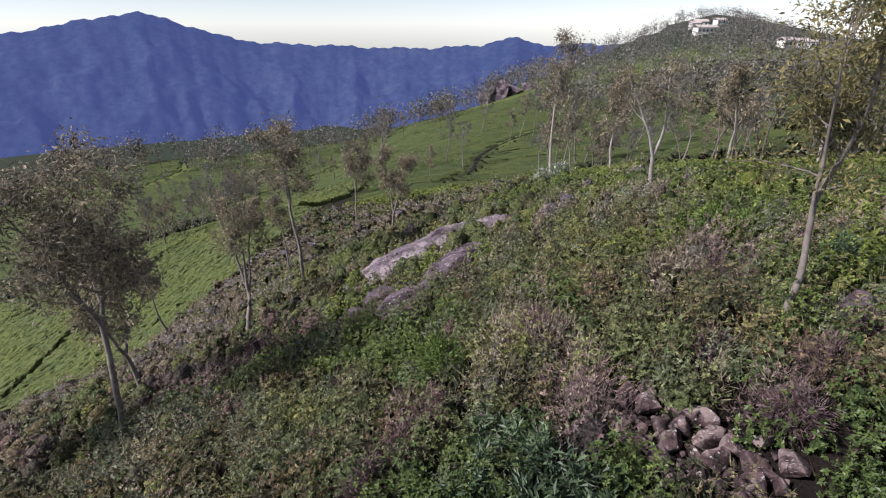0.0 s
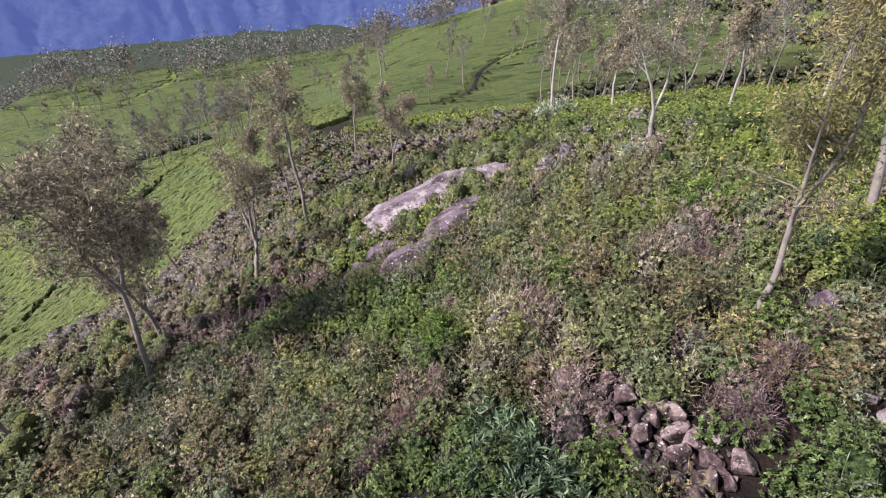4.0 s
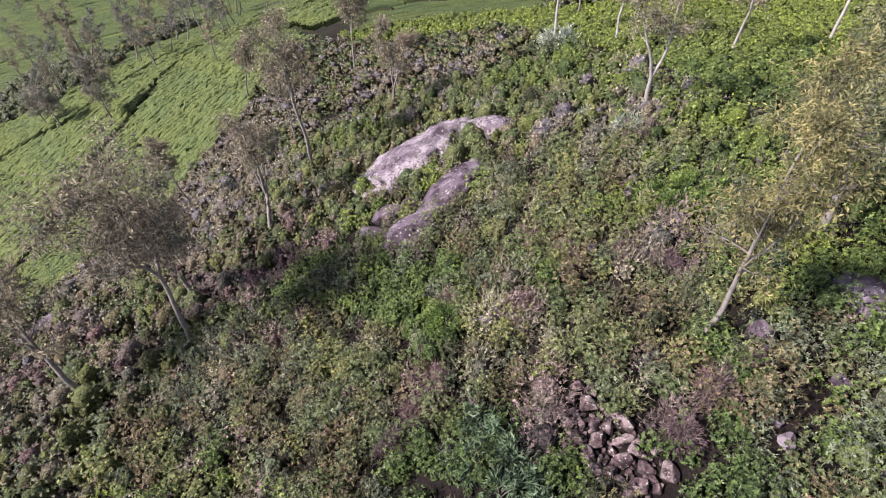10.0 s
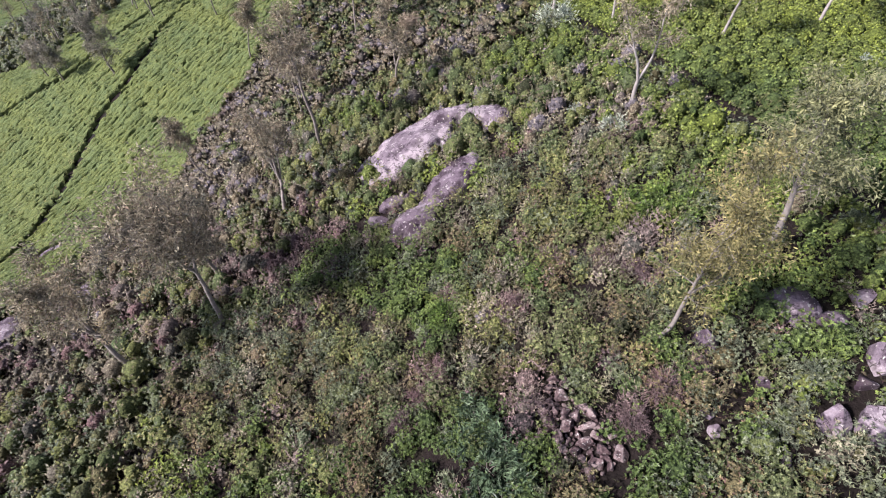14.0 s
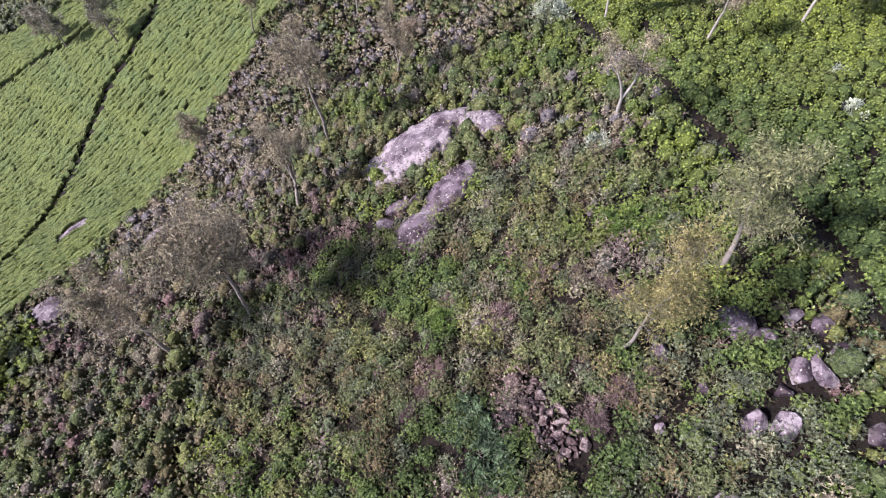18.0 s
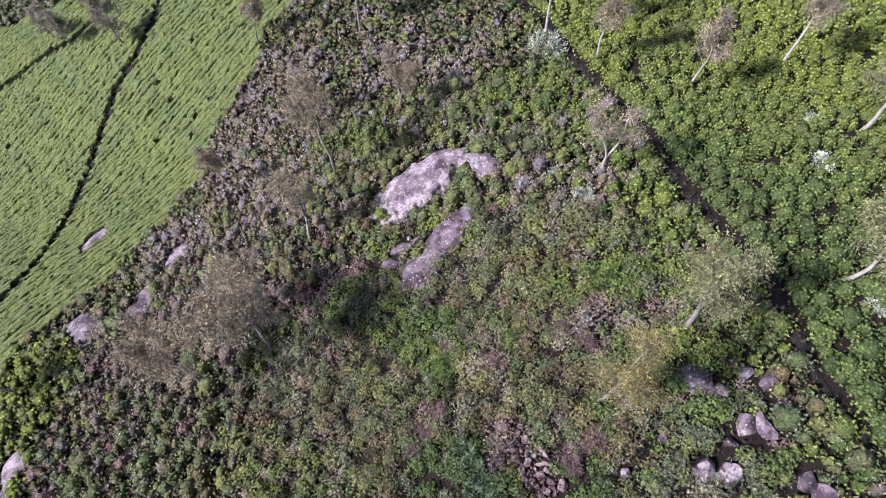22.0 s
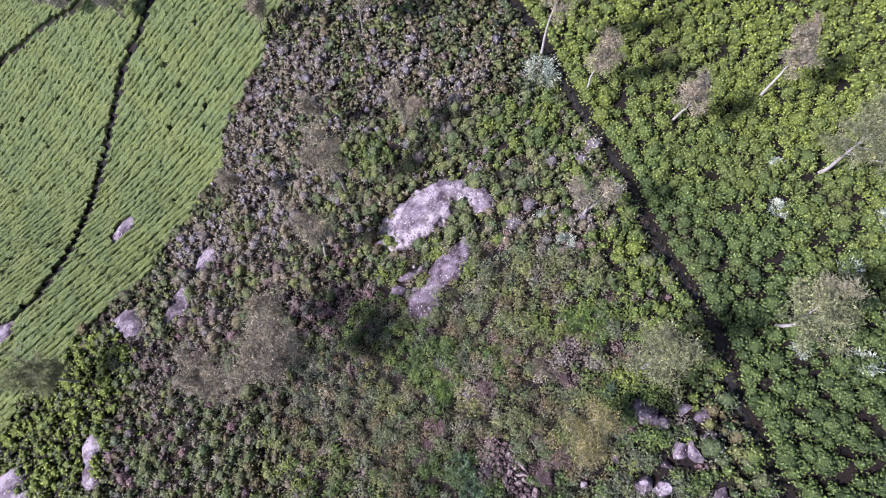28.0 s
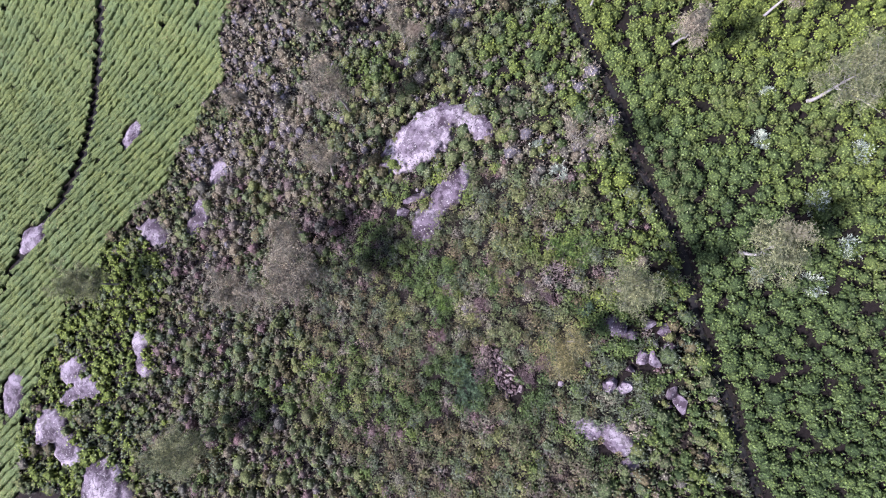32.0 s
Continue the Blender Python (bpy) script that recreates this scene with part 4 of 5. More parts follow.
r = rngv.uniform(0.9, 2.1, len(x))
bushes("hillside_scrub", x, y, r, r * rngv.uniform(0.9, 1.5, len(x)), np.full(len(x), 54), np.full(len(x), 0.4), M_THICKET, "grey-green rough shrubs behind the upper tea field", "shrub", 25, 0.0, 0.55, inner=M_CORE_SCRUB, fine=True, plain=True)


# ---- single shrubs that stand out from the scrub ----
def tube(points, radii, sides=7):
    """A tapering round limb along a line, closed at its end."""
    p = np.array(points, float)
    d = unit(np.gradient(p, axis=0))
    ref = np.where(np.abs(d[:, 2:3]) > 0.9, np.array([[1.0, 0, 0]]), np.array([[0, 0, 1.0]]))
    a = unit(np.cross(d, ref))
    b = np.cross(d, a)
    ang = np.linspace(0, 2 * math.pi, sides, endpoint=False)
    ring = np.cos(ang)[None, :, None] * a[:, None] + np.sin(ang)[None, :, None] * b[:, None]
    v = (p[:, None] + ring * np.array(radii)[:, None, None]).reshape(-1, 3)
    f = []
    for i in range(len(p) - 1):
        for s in range(sides):
            f.append((i * sides + s, i * sides + (s + 1) % sides, (i + 1) * sides + (s + 1) % sides, (i + 1) * sides + s))
    return v, np.array(f)


def shrub(name, x, y, r, h, leaves, length, slim, mat, label, seed, droop=0.0):
    """A shrub of its own: a fan of stems and the foliage on them."""
    rng = np.random.default_rng(seed)
    root = new(name)
    for k in range(6):
        a = 2 * math.pi * k / 6 + rng.uniform(-0.3, 0.3)
        tip = np.array([math.cos(a) * r * 0.7, math.sin(a) * r * 0.7, h * rng.uniform(0.7, 1.0)])
        line = np.array([[0, 0, -0.1], tip * np.array([0.35, 0.35, 0.5]), tip])
        part("stem", quick_mesh("stem", *tube(line, [0.03, 0.02, 0.008], 4), [M_BARK_DARK]), root)
    d = unit(rng.normal(size=(leaves, 3)))
    d[:, 2] = np.abs(d[:, 2]) * 0.9 + 0.1
    d = unit(d)
    heads = unit(rng.normal(size=(14, 3)) * np.array([1, 1, 0.6]) + np.array([0, 0, 0.6]))
    c0 = heads[rng.integers(0, 14, leaves)]
    c0[:, 2] = np.abs(c0[:, 2])
    off = rng.normal(size=(leaves, 3)) * 0.2
    c = (c0 * rng.uniform(0.75, 1.05, leaves)[:, None] + off) * np.array([r, r, h])
    along = off + c0 * 0.4 + np.array([0, 0, -droop]) + 0.25 * rng.normal(size=(leaves, 3))
    L = length * rng.uniform(0.6, 1.25, leaves)
    b = blades(c, along, rng.normal(size=(leaves, 3)) * 0.5 + np.array([0, 0, 1]), L, L * slim)
    part("foliage", quick_mesh("foliage", b, np.arange(len(b)).reshape(-1, 4), [mat]), root)
    root.location = (x, y, gz(x, y))
    return tagged(root, label, "shrub")


M_WHITE = leaf_material("whitish_leaf", (0.48, 0.52, 0.42), (0.24, 0.29, 0.22), (0.3, 0.3, 0.22), 0.0, 0.6)
M_BROAD = leaf_material("broad_green_leaf", (0.13, 0.185, 0.105), (0.06, 0.095, 0.055), (0.1, 0.13, 0.05), 0.0, 0.45)
M_RED = leaf_material("dry_reddish_twig", (0.25, 0.18, 0.17), (0.12, 0.075, 0.078), (0.16, 0.10, 0.105), 0.3, 0.8, glow=0.08)
shrub("fern_bush", 0.0, 15.6, 0.8, 1.15, 1500, 0.16, 0.4, M_FERN, "bright green feathery bush standing out of the scrub", 1)
for k, (x, y, r, h) in enumerate(((1.5, 9.6, 0.75, 1.3), (2.3, 9.0, 0.7, 1.2), (0.9, 8.9, 0.7, 1.1), (12.5, 15.6, 0.7, 1.2), (1.2, 10.5, 0.6, 1.0), (2.7, 8.1, 0.65, 1.1), (3.1, 7.2, 0.6, 0.95), (1.8, 7.8, 0.65, 1.0), (2.4, 6.5, 0.7, 1.0), (1.5, 6.7, 0.6, 0.9))):
    shrub("broad_leaf_shrub", x, y, r, h, 520, 0.27, 0.28, M_BROAD, "shrub with long broad pale green leaves in rosettes", 10 + k, 0.2)
shrub("silvery_shrub", 10.2, 47.6, 1.7, 1.9, 1500, 0.34, 0.32, M_WHITE, "large whitish silvery shrub beside the footpath", 20)
shrub("silvery_shrub", 10.6, 28.0, 0.8, 1.3, 700, 0.24, 0.25, M_WHITE, "silvery white shrub in the scrub", 21)
shrub("silvery_shrub", 8.9, 30.5, 0.7, 1.0, 500, 0.24, 0.25, M_WHITE, "silvery white shrub in the scrub", 22)
for k, (x, y, r) in enumerate(((34.2, 25.2, 1.1), (33.0, 17.6, 1.0), (28.0, 18.6, 0.6), (29.6, 31.2, 0.8), (30.6, 36.0, 0.7), (39.0, 30.0, 1.2), (36.8, 21.0, 1.0))):
    shrub("silvery_shrub", x, y, r, r * 1.1, 600, 0.28, 0.3, M_WHITE, "whitish shrub growing among the tea bushes", 30 + k)
for k, (x, y, r) in enumerate(((10.9, 20.4, 0.9), (12.2, 20.0, 0.9), (11.6, 21.3, 0.9), (10.0, 21.2, 0.8), (13.2, 20.6, 0.8))):
    shrub("green_shrub", x, y, r, 1.0, 800, 0.2, 0.45, M_FERN, "bright light green leafy shrub in the scrub", 40 + k)
for k, (x, y, r) in enumerate(((2.6, 14.7, 0.8), (0.3, 16.9, 0.7), (7.9, 17.3, 0.9), (3.4, 15.6, 0.8), (9.2, 16.6, 0.8), (9.0, 10.4, 0.9), (10.2, 11.2, 0.8), (-1.0, 11.4, 0.8), (-2.0, 10.2, 0.8), (-0.3, 12.5, 0.7), (7.6, 9.2, 0.7), (5.6, 18.2, 0.8))):
    shrub("dead_shrub", x, y, r * 0.85, 0.9, 1900, 0.2, 0.12, M_RED if k % 2 else M_DRY, "dead shrub of tangled pinkish grey twigs", 50 + k)

# ---- trees ----
def join(pieces):
    v, f, o = [], [], 0
    for a, b in pieces:
        v.append(a)
        f.append(b + o)
        o += len(a)
    return np.vstack(v), np.vstack(f)


def grow(rng, start, way, length, rise, wobble, n=6):
    """A crooked line from start, bending upwards."""
    p = [np.array(start, float)]
    d = np.array(way, float)
    for _ in range(n):
        d = d + np.array([0, 0, rise]) + rng.normal(size=3) * wobble
        d /= np.linalg.norm(d)
        p.append(p[-1] + d * length / n)
    return np.array(p)


def tree(name, x, y, height, lean, seed, label, leaf, bark, girth=0.15, bole=0.4, spread_=0.2, limbs=14, leaves=3600, leaf_len=0.26, stems=1, fork=0.4, taper=0.6, group="silver oaks on the slope", twigs=5):
    """A silver oak: crooked trunk that may fork into several stems, rising limbs with twigs, and a loose crown of leaf sprays with gaps."""
    rng = np.random.default_rng(seed)
    root = new(name)
    reach = fork if stems > 1 else 0.95
    trunk = grow(rng, (0, 0, -0.3), (lean[0], lean[1], 1), height * reach + 0.3, 0.06, 0.07, 9)
    k = np.linspace(0, 1, 10)
    end = 0.72 if stems > 1 else 0.12
    part("trunk", quick_mesh("trunk", *tube(trunk, girth * (1.15 - (1.15 - end) * k ** 0.9) * np.where(k == 0, 1.35, 1), 9), [bark], smooth=True), root)
    axes = [(trunk, girth * 0.9)]
    tips = []
    if stems > 1:
        axes = []
        turn = rng.uniform(0, 6.28)
        for s in range(stems):
            a = turn + 2 * math.pi * s / stems + rng.uniform(-0.3, 0.3)
            start = trunk[-1] if s < 2 else trunk[-2]
            line = grow(rng, start, (0.3 * math.cos(a) + lean[0] * 0.6, 0.3 * math.sin(a) + lean[1] * 0.6, 1), height * (0.97 - fork) * rng.uniform(0.85, 1.0), 0.09, 0.085, 9)
            rad = girth * (0.68 if s < 2 else 0.5)
            part("stem", quick_mesh("stem", *tube(line, rad * np.linspace(1, 0.15, 10), 7), [bark], smooth=True), root)
            axes.append((line, rad))
            tips += [line[-1], line[-1], line[-2]]
    else:
        tips += [trunk[-1], trunk[-1], trunk[-2]]
    for s in range(limbs):
        line0, rad0 = axes[s % len(axes)]
        lo = max(0.08, (bole - fork) / (1 - fork)) if stems > 1 else bole
        f = lo + (0.97 - lo) * ((s // len(axes)) + rng.random()) / max(1, math.ceil(limbs / len(axes)))
        a = s * 2.4 + rng.uniform(-0.5, 0.5)
        ln = height * spread_ * (1 - taper * (f - lo) / (1 - lo)) * rng.uniform(0.7, 1.25)
        i = min(int(f * 9), 8)
        st = line0[i] + (line0[i + 1] - line0[i]) * (f * 9 - i)
        rad = rad0 * (1.05 - f) * 0.34 + 0.01
        line = grow(rng, st, (math.cos(a), math.sin(a), rng.uniform(0.35, 1.0)), ln, 0.06, 0.13, 6)
        pieces = [tube(line, rad * np.linspace(1, 0.25, 7), 5)]
        for j in range(twigs):
            i = rng.integers(2, 7)
            d = unit((line[i] - line[i - 1])[None] + rng.normal(size=(1, 3)) * 0.25)[0]
            tw = grow(rng, line[i], d + rng.normal(size=3) * 0.45, ln * rng.uniform(0.25, 0.55), 0.08, 0.15, 3)
            pieces.append(tube(tw, rad * 0.3 * np.linspace(1, 0.3, 4) + 0.004, 3))
            tips += [tw[-1], (tw[-1] + tw[-2]) / 2]
        part("limb", quick_mesh("limb", *join(pieces), [bark], smooth=True), root)
        tips += [line[-1], line[-2], line[4], line[3]]
    tips = np.array(tips)
    # each shoot carries a spray of leaves that point outwards and droop a little
    big = rng.uniform(0.0, 1.0, len(tips)) ** 1.8 + 0.05
    idx = rng.choice(len(tips), leaves, p=big / big.sum())
    off = rng.normal(size=(leaves, 3)) * np.array([0.25, 0.25, 0.22]) * (0.6 + 0.045 * height)
    c = tips[idx] + off
    along = unit(off) + np.array([0, 0, -0.15]) + 0.5 * rng.normal(size=(leaves, 3))
    L = leaf_len * rng.uniform(0.55, 1.3, leaves)
    v = blades(c, along, rng.normal(size=(leaves, 3)) + np.array([0, 0, 0.8]), L, L * rng.uniform(0.22, 0.42, leaves))
    part("crown", quick_mesh("crown", v, np.arange(len(v)).reshape(-1, 4), [leaf]), root)
    root.location = (x, y, gz(x, y))
    return tagged(root, label, "tree", group)


GREY = "grey-brown silver oak with a thin feathery crown on the scrub slope"
TALL = "slender tall silver oak with bare pale trunk and sparse crown"
YELLOW = "silver oak with pale trunk and yellowing feathery leaves"
ROUND = "silver oak with a broad pale grey-green crown in the tea field"
FORK = "silver oak forked low into crooked stems with a sparse crown"
tree("silver_oak", 9.3, 12.8, 11.6, (0.1, 0.0), 5, YELLOW, M_OAK_YELLOW, M_BARK, 0.1, 0.32, 0.13, 33, 9000, 0.16, 3, 0.33, taper=0.5)
tree("silver_oak", 15.3, 17.3, 9.4, (0.03, 0.0), 2, "silver oak with stout pale trunk and bushy grey-green crown", M_CROWN, M_BARK, 0.17, 0.42, 0.25, 22, 8000, 0.2, taper=0.4)
tree("forked_tree", 12.3, 30.6, 8.2, (-0.08, -0.02), 34, "pale forked tree with bare white limbs beside the footpath", M_OAK, M_BARK_WHITE, 0.15, 0.6, 0.2, 12, 2300, 0.2, 2, 0.3, group="trees beside the footpath")
tree("silver_oak", -4.3, 43.2, 8.4, (0.0, 0.0), 4, FORK, M_OAK, M_BARK, 0.12, 0.5, 0.18, 14, 4200, 0.24, 2, 0.3)
tree("silver_oak", -10.4, 36.2, 13.0, (-0.02, 0.02), 5, TALL, M_OAK, M_BARK, 0.14, 0.58, 0.16, 14, 4600, 0.25, 2, 0.5)
tree("silver_oak", -12.3, 28.9, 9.8, (-0.1, 0.1), 6, FORK, M_OAK, M_BARK, 0.15, 0.6, 0.17, 14, 3200, 0.23, 3, 0.3)
tree("silver_oak", -14.3, 45.1, 8.2, (0.0, 0.0), 7, TALL, M_OAK, M_BARK, 0.08, 0.6, 0.15, 9, 1900, 0.24)
tree("silver_oak", -22.5, 38.4, 8.6, (-0.06, 0.0), 8, TALL, M_OAK, M_BARK, 0.10, 0.55, 0.17, 10, 2600, 0.25)
tree("silver_oak", -13.9, 18.3, 13.4, (0.05, 0.0), 9, GREY, M_OAK, M_BARK, 0.14, 0.42, 0.22, 36, 11000, 0.22, 2, 0.42, taper=0.45)
tree("silver_oak", -15.7, 22.8, 9.0, (0.04, 0.0), 10, GREY, M_OAK, M_BARK, 0.14, 0.4, 0.28, 18, 5200, 0.24, 2, 0.35)
tree("silver_oak", -19.1, 15.7, 9.6, (-0.4, 0.12), 11, GREY, M_OAK, M_BARK, 0.16, 0.45, 0.32, 18, 5600, 0.24, 2, 0.4, taper=0.4)
tree("silver_oak", -10.2, 59.0, 10.2, (0, 0), 12, TALL, M_OAK, M_BARK, 0.12, 0.5, 0.18, 13, 3800, 0.28, 2, 0.4)
tree("silver_oak", -25.2, 63.5, 9.0, (0, 0), 13, TALL, M_OAK, M_BARK, 0.11, 0.5, 0.2, 12, 3200, 0.28)
tree("silver_oak", 26.8, 20.6, 8.6, (0.03, 0.0), 14, ROUND, M_CROWN, M_BARK_WHITE, 0.15, 0.46, 0.3, 22, 9500, 0.23, taper=0.35)
tree("silver_oak", 35.0, 35.2, 9.8, (0.0, 0.0), 15, ROUND, M_CROWN, M_BARK_WHITE, 0.17, 0.42, 0.32, 22, 9500, 0.24, taper=0.4)
tree("silver_oak", 31.3, 43.8, 9.5, (0.03, 0.0), 16, TALL, M_OAK, M_BARK_WHITE, 0.14, 0.5, 0.2, 13, 3800, 0.25)
tree("silver_oak", 21.9, 40.7, 8.4, (0.0, 0.0), 17, TALL, M_OAK, M_BARK_WHITE, 0.12, 0.45, 0.2, 13, 3800, 0.25)
tree("silver_oak", 14.4, 45.0, 8.6, (0.0, 0.0), 18, TALL, M_OAK, M_BARK_WHITE, 0.11, 0.45, 0.19, 12, 3300, 0.25)
tree("silver_oak", 10.4, 50.5, 14.0, (0.02, 0.0), 19, "very tall slender silver oak with a white trunk beside the footpath", M_OAK, M_BARK_WHITE, 0.14, 0.5, 0.13, 15, 4000, 0.26, taper=0.3)
tree("silver_oak", -26.0, 0.7, 8.5, (-0.1, 0.0), 21, GREY, M_CROWN, M_BARK, 0.15, 0.4, 0.42, 18, 8500, 0.24, taper=0.4)
tree("silver_oak", -40.4, 16.6, 7.5, (-0.3, 0.0), 22, GREY, M_CROWN, M_BARK, 0.13, 0.4, 0.42, 16, 7000, 0.24, taper=0.4)
tree("silver_oak", -51.0, 73.0, 10.0, (-0.05, 0.0), 23, "bushy silver oak with a dense brown-grey crown beside the tea", M_GREY, M_BARK_DARK, 0.16, 0.25, 0.24, 18, 5200, 0.34, taper=0.35)
tree("silver_oak", -63.0, 77.0, 7.5, (-0.05, 0.0), 24, "low silver oak with a grey-green crown beside the footpath", M_GREY, M_BARK_DARK, 0.13, 0.35, 0.28, 14, 3200, 0.34, taper=0.35)
tree("silver_oak", -68.0, 80.5, 7.0, (-0.05, 0.0), 25, "low silver oak with a grey-green crown beside the footpath", M_GREY, M_BARK_DARK, 0.13, 0.35, 0.3, 14, 3200, 0.34, taper=0.35)
tree("broken_tree", -82.0, 118.0, 14.0, (-0.12, 0.0), 26, "large old tree with broken pale trunk in the thicket", M_OAK, M_BARK, 0.34, 0.6, 0.14, 10, 1800, 0.4, 3, 0.5, group="trees in the hollow")

# trees of the middle distance: four grown once and repeated
FAR = [tree("silver_oak", 20 + 6 * s, 92 + 4 * s, 9.5 + s, (0.03 * s, 0), 60 + s, "distant silver oak with a thin crown among the tea", M_OAK if s < 2 else M_WOOD_FAR, M_BARK if s % 2 else M_BARK_DARK, 0.13, 0.42, 0.2, 8, 760, 0.39, 1 + s % 2, 0.4, group="distant silver oaks", twigs=3) for s in range(4)]
rt = random.Random(4)
SPOTS = [(-72, 92, 0.9), (-90, 108, 1.0), (-78, 96, 0.8), (-66, 120, 1.0), (-95, 118, 1.0), (-74, 112, 0.9), (0.7, 110, 1.0), (4, 103, 0.8), (-2, 85, 0.7), (50, 88, 1.0), (40, 73, 1.0), (62, 82, 1.0), (22.5, 74, 0.9), (16, 66, 0.9), (30, 66, 0.8), (-39, 160, 1.0), (-56, 84, 0.8), (-70, 100, 1.0), (-48, 92, 0.8), (-40, 104, 0.9), (-34, 78, 0.85), (-44, 118, 1.0), (-30, 92, 0.8)]
for _ in range(26):          # a grove behind the upper tea field
    xx = rt.uniform(13, 66)
    SPOTS.append((xx, 72 + 0.16 * abs(xx - 30) + rt.uniform(0, 14), rt.uniform(0.65, 1.15)))
for _ in range(44):          # scattered over the lower tea slopes
    yy = rt.uniform(88, 190)
    SPOTS.append((rt.uniform(-0.86, -0.36) * yy, yy, rt.uniform(0.7, 1.1)))
for _ in range(56):
    yy = rt.uniform(85, 250)
    xx = rt.uniform(-0.75, 0.28) * yy
    SPOTS.append((xx, yy, rt.uniform(0.75, 1.15)))
for _ in range(30):
    yy = rt.uniform(62, 190)
    xx = rt.uniform(0.36, 0.95) * yy
    SPOTS.append((xx, yy, rt.uniform(0.8, 1.2)))
for k, (xx, yy, s) in enumerate(SPOTS):
    copy_thing(FAR[k % 4], Matrix.Translation((xx, yy, gz(xx, yy))) @ Matrix.Rotation(rt.uniform(0, 6.28), 4, "Z") @ Matrix.Scale(s, 4))


HOUSES = [(188, 414), (222, 500), (228, 478), (214, 492), (203, 338), (218, 345)]


# far woods on the ridge and the town hill, too many and too far to count
def woods(name, x, y, height, seed, label, leaves=110):
    rng = np.random.default_rng(seed)
    z = ground_z(x, y)
    idx = np.repeat(np.arange(len(x)), leaves)
    n = len(idx)
    d = rng.normal(size=(n, 3)) * np.array([0.17, 0.17, 0.22])
    c = np.stack([x[idx] + d[:, 0] * height[idx], y[idx] + d[:, 1] * height[idx], z[idx] + (0.62 + d[:, 2]) * height[idx]], 1)
    L = height[idx] * rng.uniform(0.05, 0.1, n)
    v = slivers(c, rng.normal(size=(n, 3)), rng.normal(size=(n, 3)) + np.array([0, 0, 0.6]), L, L * 0.7)
    pieces = [(v, np.arange(n * 3).reshape(-1, 3))]
    index = [np.zeros(n)]
    off = np.array([[-1, -1, 0], [1, -1, 0], [0, 1, 0], [-0.4, -0.4, 1], [0.4, -0.4, 1], [0, 0.4, 1]])
    tv = np.stack([x, y, z - 0.5], 1)[:, None] + off[None] * np.stack([height * 0.013, height * 0.013, height * 0.75], 1)[:, None]
    tf = np.array([[0, 1, 4, 3], [1, 2, 5, 4], [2, 0, 3, 5]])[None] + (np.arange(len(x)) * 6)[:, None, None]
    pieces.append((tv.reshape(-1, 3), halved(tf.reshape(-1, 4))))
    index.append(np.ones(len(x) * 6))
    v, f = join(pieces)
    ob = new(name, quick_mesh(name, v, f, [M_WOOD_FAR, M_BARK_DARK], np.concatenate(index)))
    return tagged(ob, label, "trees", kind="stuff")


rng = np.random.default_rng(12)
n = 260
xx = rng.uniform(-222, 60, n)
yy = brow(xx) - 2 - rng.uniform(0, 1, n) ** 2 * 40
woods("ridge_trees", xx, yy, rng.uniform(6, 13, n), 31, "row of distant trees along the edge of the tea slope")
n = 2200
yy = rng.uniform(150, 640, n)
xx = rng.uniform(0.14, 1.0, n) * yy
k = (xx > 14 + 0.1 * yy) & (yy < brow(xx))
for hx, hy in HOUSES:
    k &= (np.abs(xx / yy - hx / hy) > 0.024) | (yy < hy - 60) | (yy > hy + 8)
woods("hill_woods", xx[k], yy[k], rng.uniform(5, 12, k.sum()), 32, "distant mixed woods and bushes covering the hill", 60)

# ---- distant mountain range across the valley ----
def mountain_range(name, dist, depth, lo, hi, crest, foot, rough, seed, label):
    """A range: crest(u) gives the height of its skyline over the bearing, gullies run down its face."""
    nu, nv = 360, 100
    U, V = np.meshgrid(np.linspace(lo, hi, nu), np.linspace(0, 1, nv))
    top = crest(U)
    rid = np.array([[1 - abs(noise.fractal(Vector((u * 9 + seed + 0.6 * v, v * 1.7, 0)), 0.95, 2.1, 6)) for u in U[0]] for v in V[:, 0]])
    z = foot + (top - foot) * np.clip(V * 1.02, 0, 1) ** 0.8 + rough * (rid - 0.8) * np.sin(np.pi * np.clip(V, 0, 0.97)) 
    D = dist + depth * V
    v = np.stack([(D * np.sin(U)).ravel(), (D * np.cos(U)).ravel(), z.ravel()], 1)
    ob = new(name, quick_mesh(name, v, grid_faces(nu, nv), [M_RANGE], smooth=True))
    return tagged(ob, label, "mountain", kind="structure")


def skyline(u):
    d = np.degrees(u)
    return (-100 + 155 * np.exp(-((d + 28) / 6.5) ** 2) + 45 * np.exp(-((d + 37) / 5) ** 2) - 27 * np.exp(-((d + 3) / 8) ** 2) + 34 * np.exp(-((d - 6.7) / 2.2) ** 2)
            + 5 * np.sin(d * 1.1) + 4 * np.sin(d * 2.7 + 1) + 3 * np.sin(d * 6.1))


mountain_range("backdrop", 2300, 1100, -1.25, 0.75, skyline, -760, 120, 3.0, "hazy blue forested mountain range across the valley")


for k, (x, y, a, b_, c) in enumerate(((22, 277, 7, 6, 8), (28, 279, 9, 7, 11), (36, 283, 9, 7, 8), (44, 288, 7, 6, 5))):
    boulder("cliff", x, y, (a, b_, c), M_ROCK, "bare rocky cliff on the edge of the far ridge", 200 + k, 0.4, group="rocks of the cliff", keep=False)

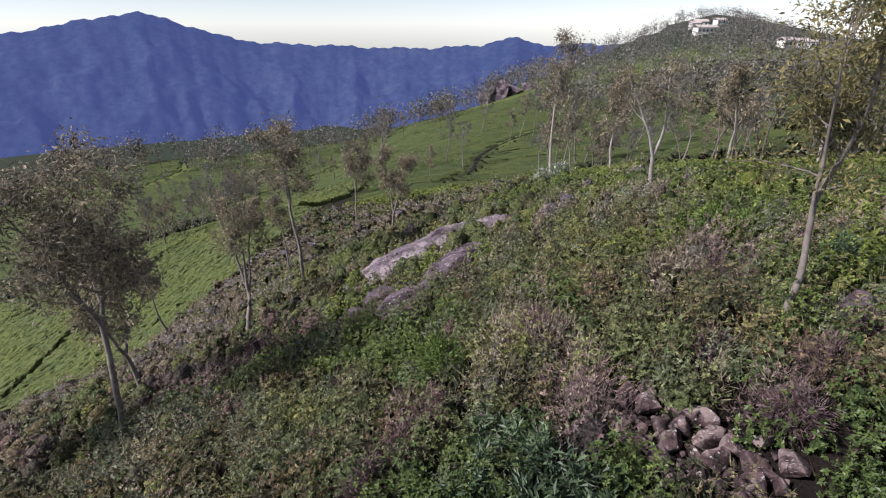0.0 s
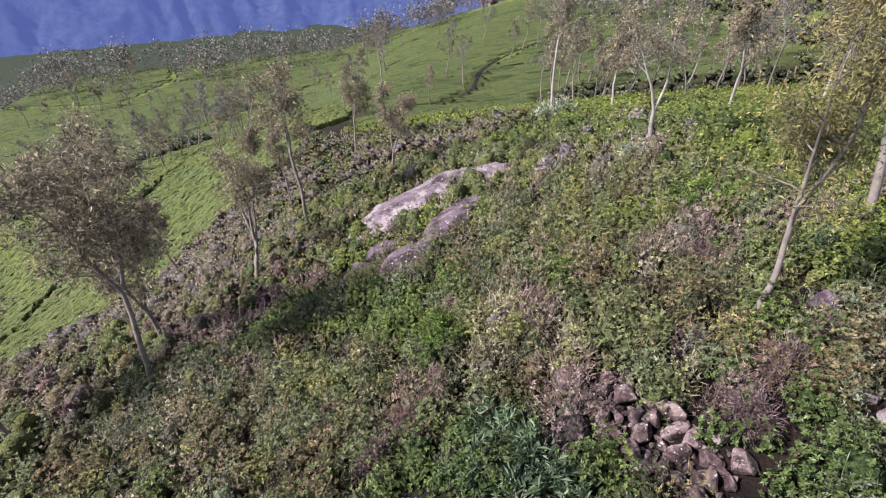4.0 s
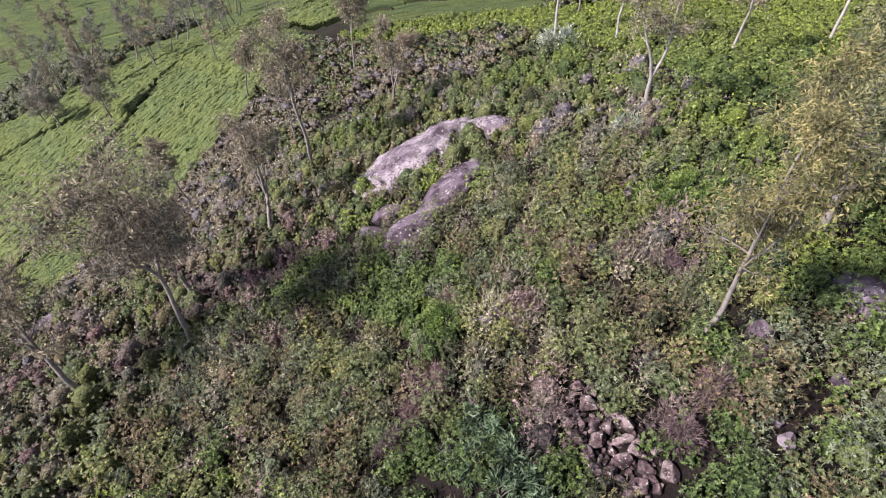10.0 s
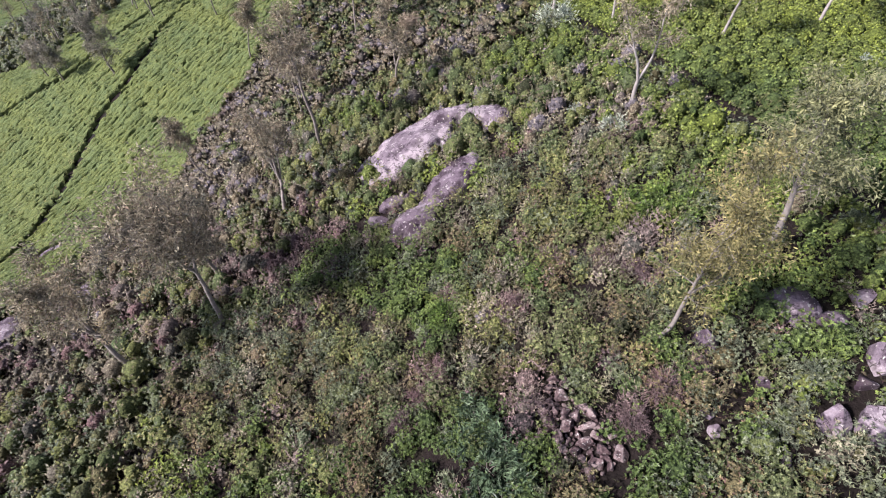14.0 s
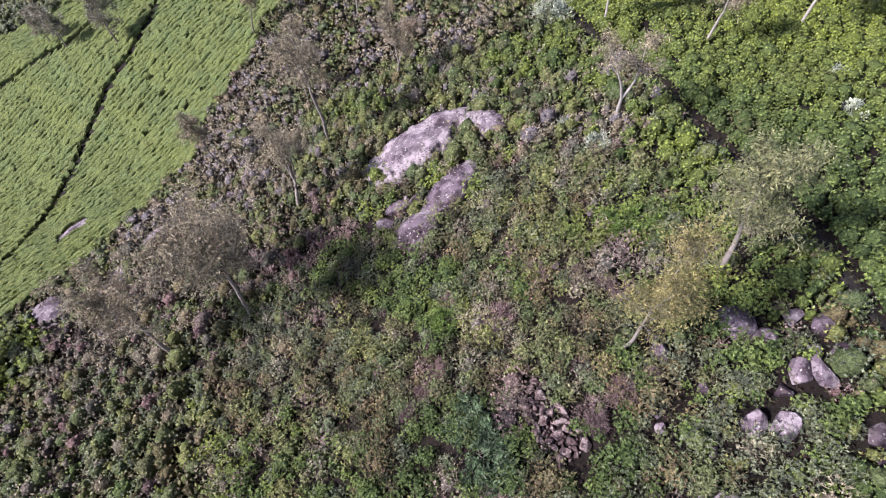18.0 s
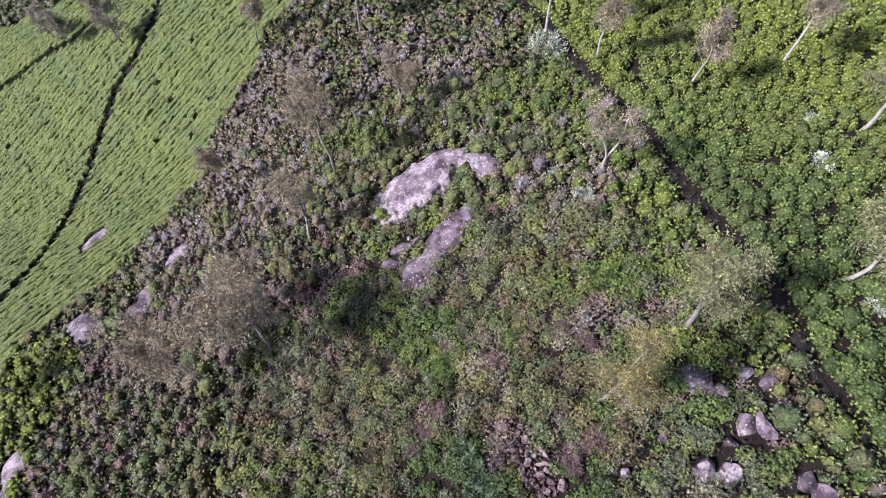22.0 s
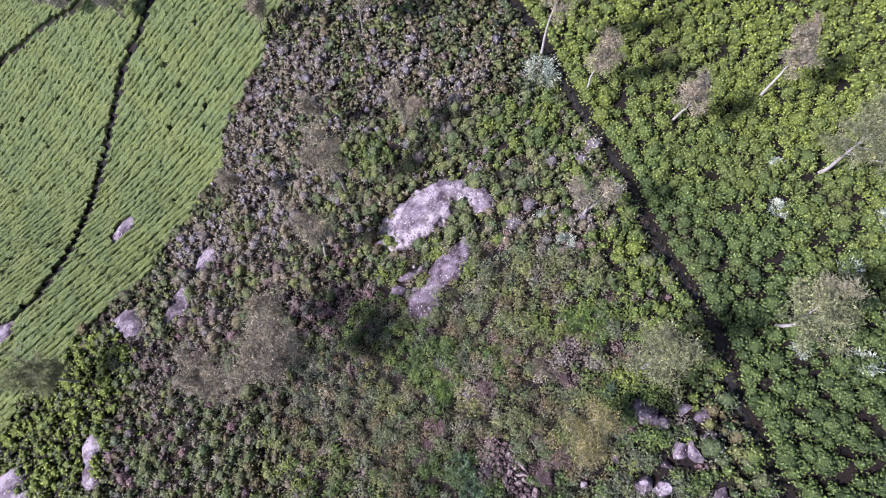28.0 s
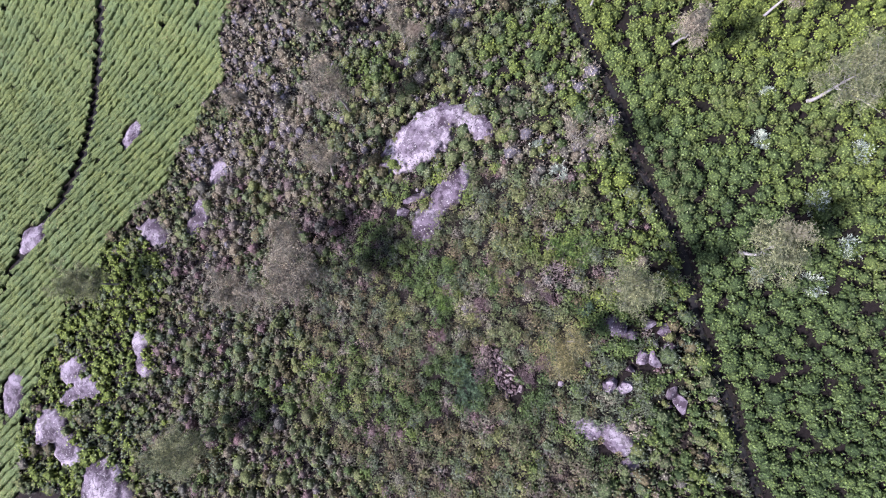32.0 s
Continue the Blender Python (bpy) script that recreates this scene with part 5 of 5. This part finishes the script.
# ---- houses on the hilltop ----
m_wall, t, b = material("white_wall")
t.links.new(ramp(t, noise_node(t, 0.6, 4, 0.6, position(t)), [(0.3, (0.62, 0.6, 0.56)), (0.7, (0.8, 0.79, 0.76))]), b.inputs["Base Color"])
b.inputs["Roughness"].default_value = 0.8
m_roof, t, b = material("weathered_roof")
t.links.new(ramp(t, noise_node(t, 0.8, 4, 0.6, position(t)), [(0.3, (0.34, 0.27, 0.25)), (0.7, (0.6, 0.55, 0.53))]), b.inputs["Base Color"])
b.inputs["Roughness"].default_value = 0.7
m_pane, t, b = material("window_glass")
t.links.new(ramp(t, noise_node(t, 2, 2, 0.5, position(t)), [(0.3, (0.02, 0.025, 0.03)), (0.7, (0.05, 0.06, 0.07))]), b.inputs["Base Color"])
b.inputs["Roughness"].default_value = 0.1


def box(w, d, h, x=0, y=0, z=0):
    v = np.array([(sx * w / 2 + x, sy * d / 2 + y, sz * h + z) for sz in (0, 1) for sx, sy in ((-1, -1), (1, -1), (1, 1), (-1, 1))])
    f = np.array([(0, 3, 2, 1), (4, 5, 6, 7), (0, 1, 5, 4), (1, 2, 6, 5), (2, 3, 7, 6), (3, 0, 4, 7)])
    return v, f


def house(x, y, w, d, h, turn, label):
    root = new("house")
    part("wall", quick_mesh("wall", *box(w, d, h + 3, 0, 0, -3), [m_wall]), root)
    e, rr = 0.6, h * 0.45
    v = np.array([(-w / 2 - e, -d / 2 - e, h), (w / 2 + e, -d / 2 - e, h), (w / 2 + e, d / 2 + e, h), (-w / 2 - e, d / 2 + e, h), (-w / 2 - e, 0, h + rr), (w / 2 + e, 0, h + rr)])
    v = np.vstack([v, v + np.array([0, 0, 0.25])])
    f = np.array([(6, 7, 11, 10), (8, 9, 10, 11), (0, 4, 5, 1), (2, 5, 4, 3), (0, 1, 7, 6), (2, 3, 9, 8), (1, 5, 11, 7), (5, 2, 8, 11), (3, 4, 10, 9), (4, 0, 6, 10)])
    part("roof", quick_mesh("roof", v, f, [m_roof]), root)
    n = max(2, int(w // 3))
    for k in range(n):
        part("window", quick_mesh("window", *box(1.3, 0.12, 1.5, (k + 0.5) * w / n - w / 2, -d / 2 - 0.03, h * 0.35), [m_pane]), root)
    root.location, root.rotation_euler = (x, y, gz(x, y)), (0, 0, radians(turn))
    return tagged(root, label, "house", "houses on the hilltop")


house(*HOUSES[0], 15, 7, 4, 8, "long white house with a pale roof among hilltop trees")
house(*HOUSES[1], 11, 7, 4, -5, "white house with a pale roof high on the hill")
house(*HOUSES[2], 8, 6, 3.5, 12, "small white house with a pale roof high on the hill")
house(*HOUSES[3], 8, 6, 4, 0, "white house standing on the wooded hilltop")
house(*HOUSES[4], 9, 6, 4, 20, "small white house with a weathered roof on the hillside")
house(*HOUSES[5], 11, 6, 4, -12, "white house with a weathered roof among trees on the ridge")
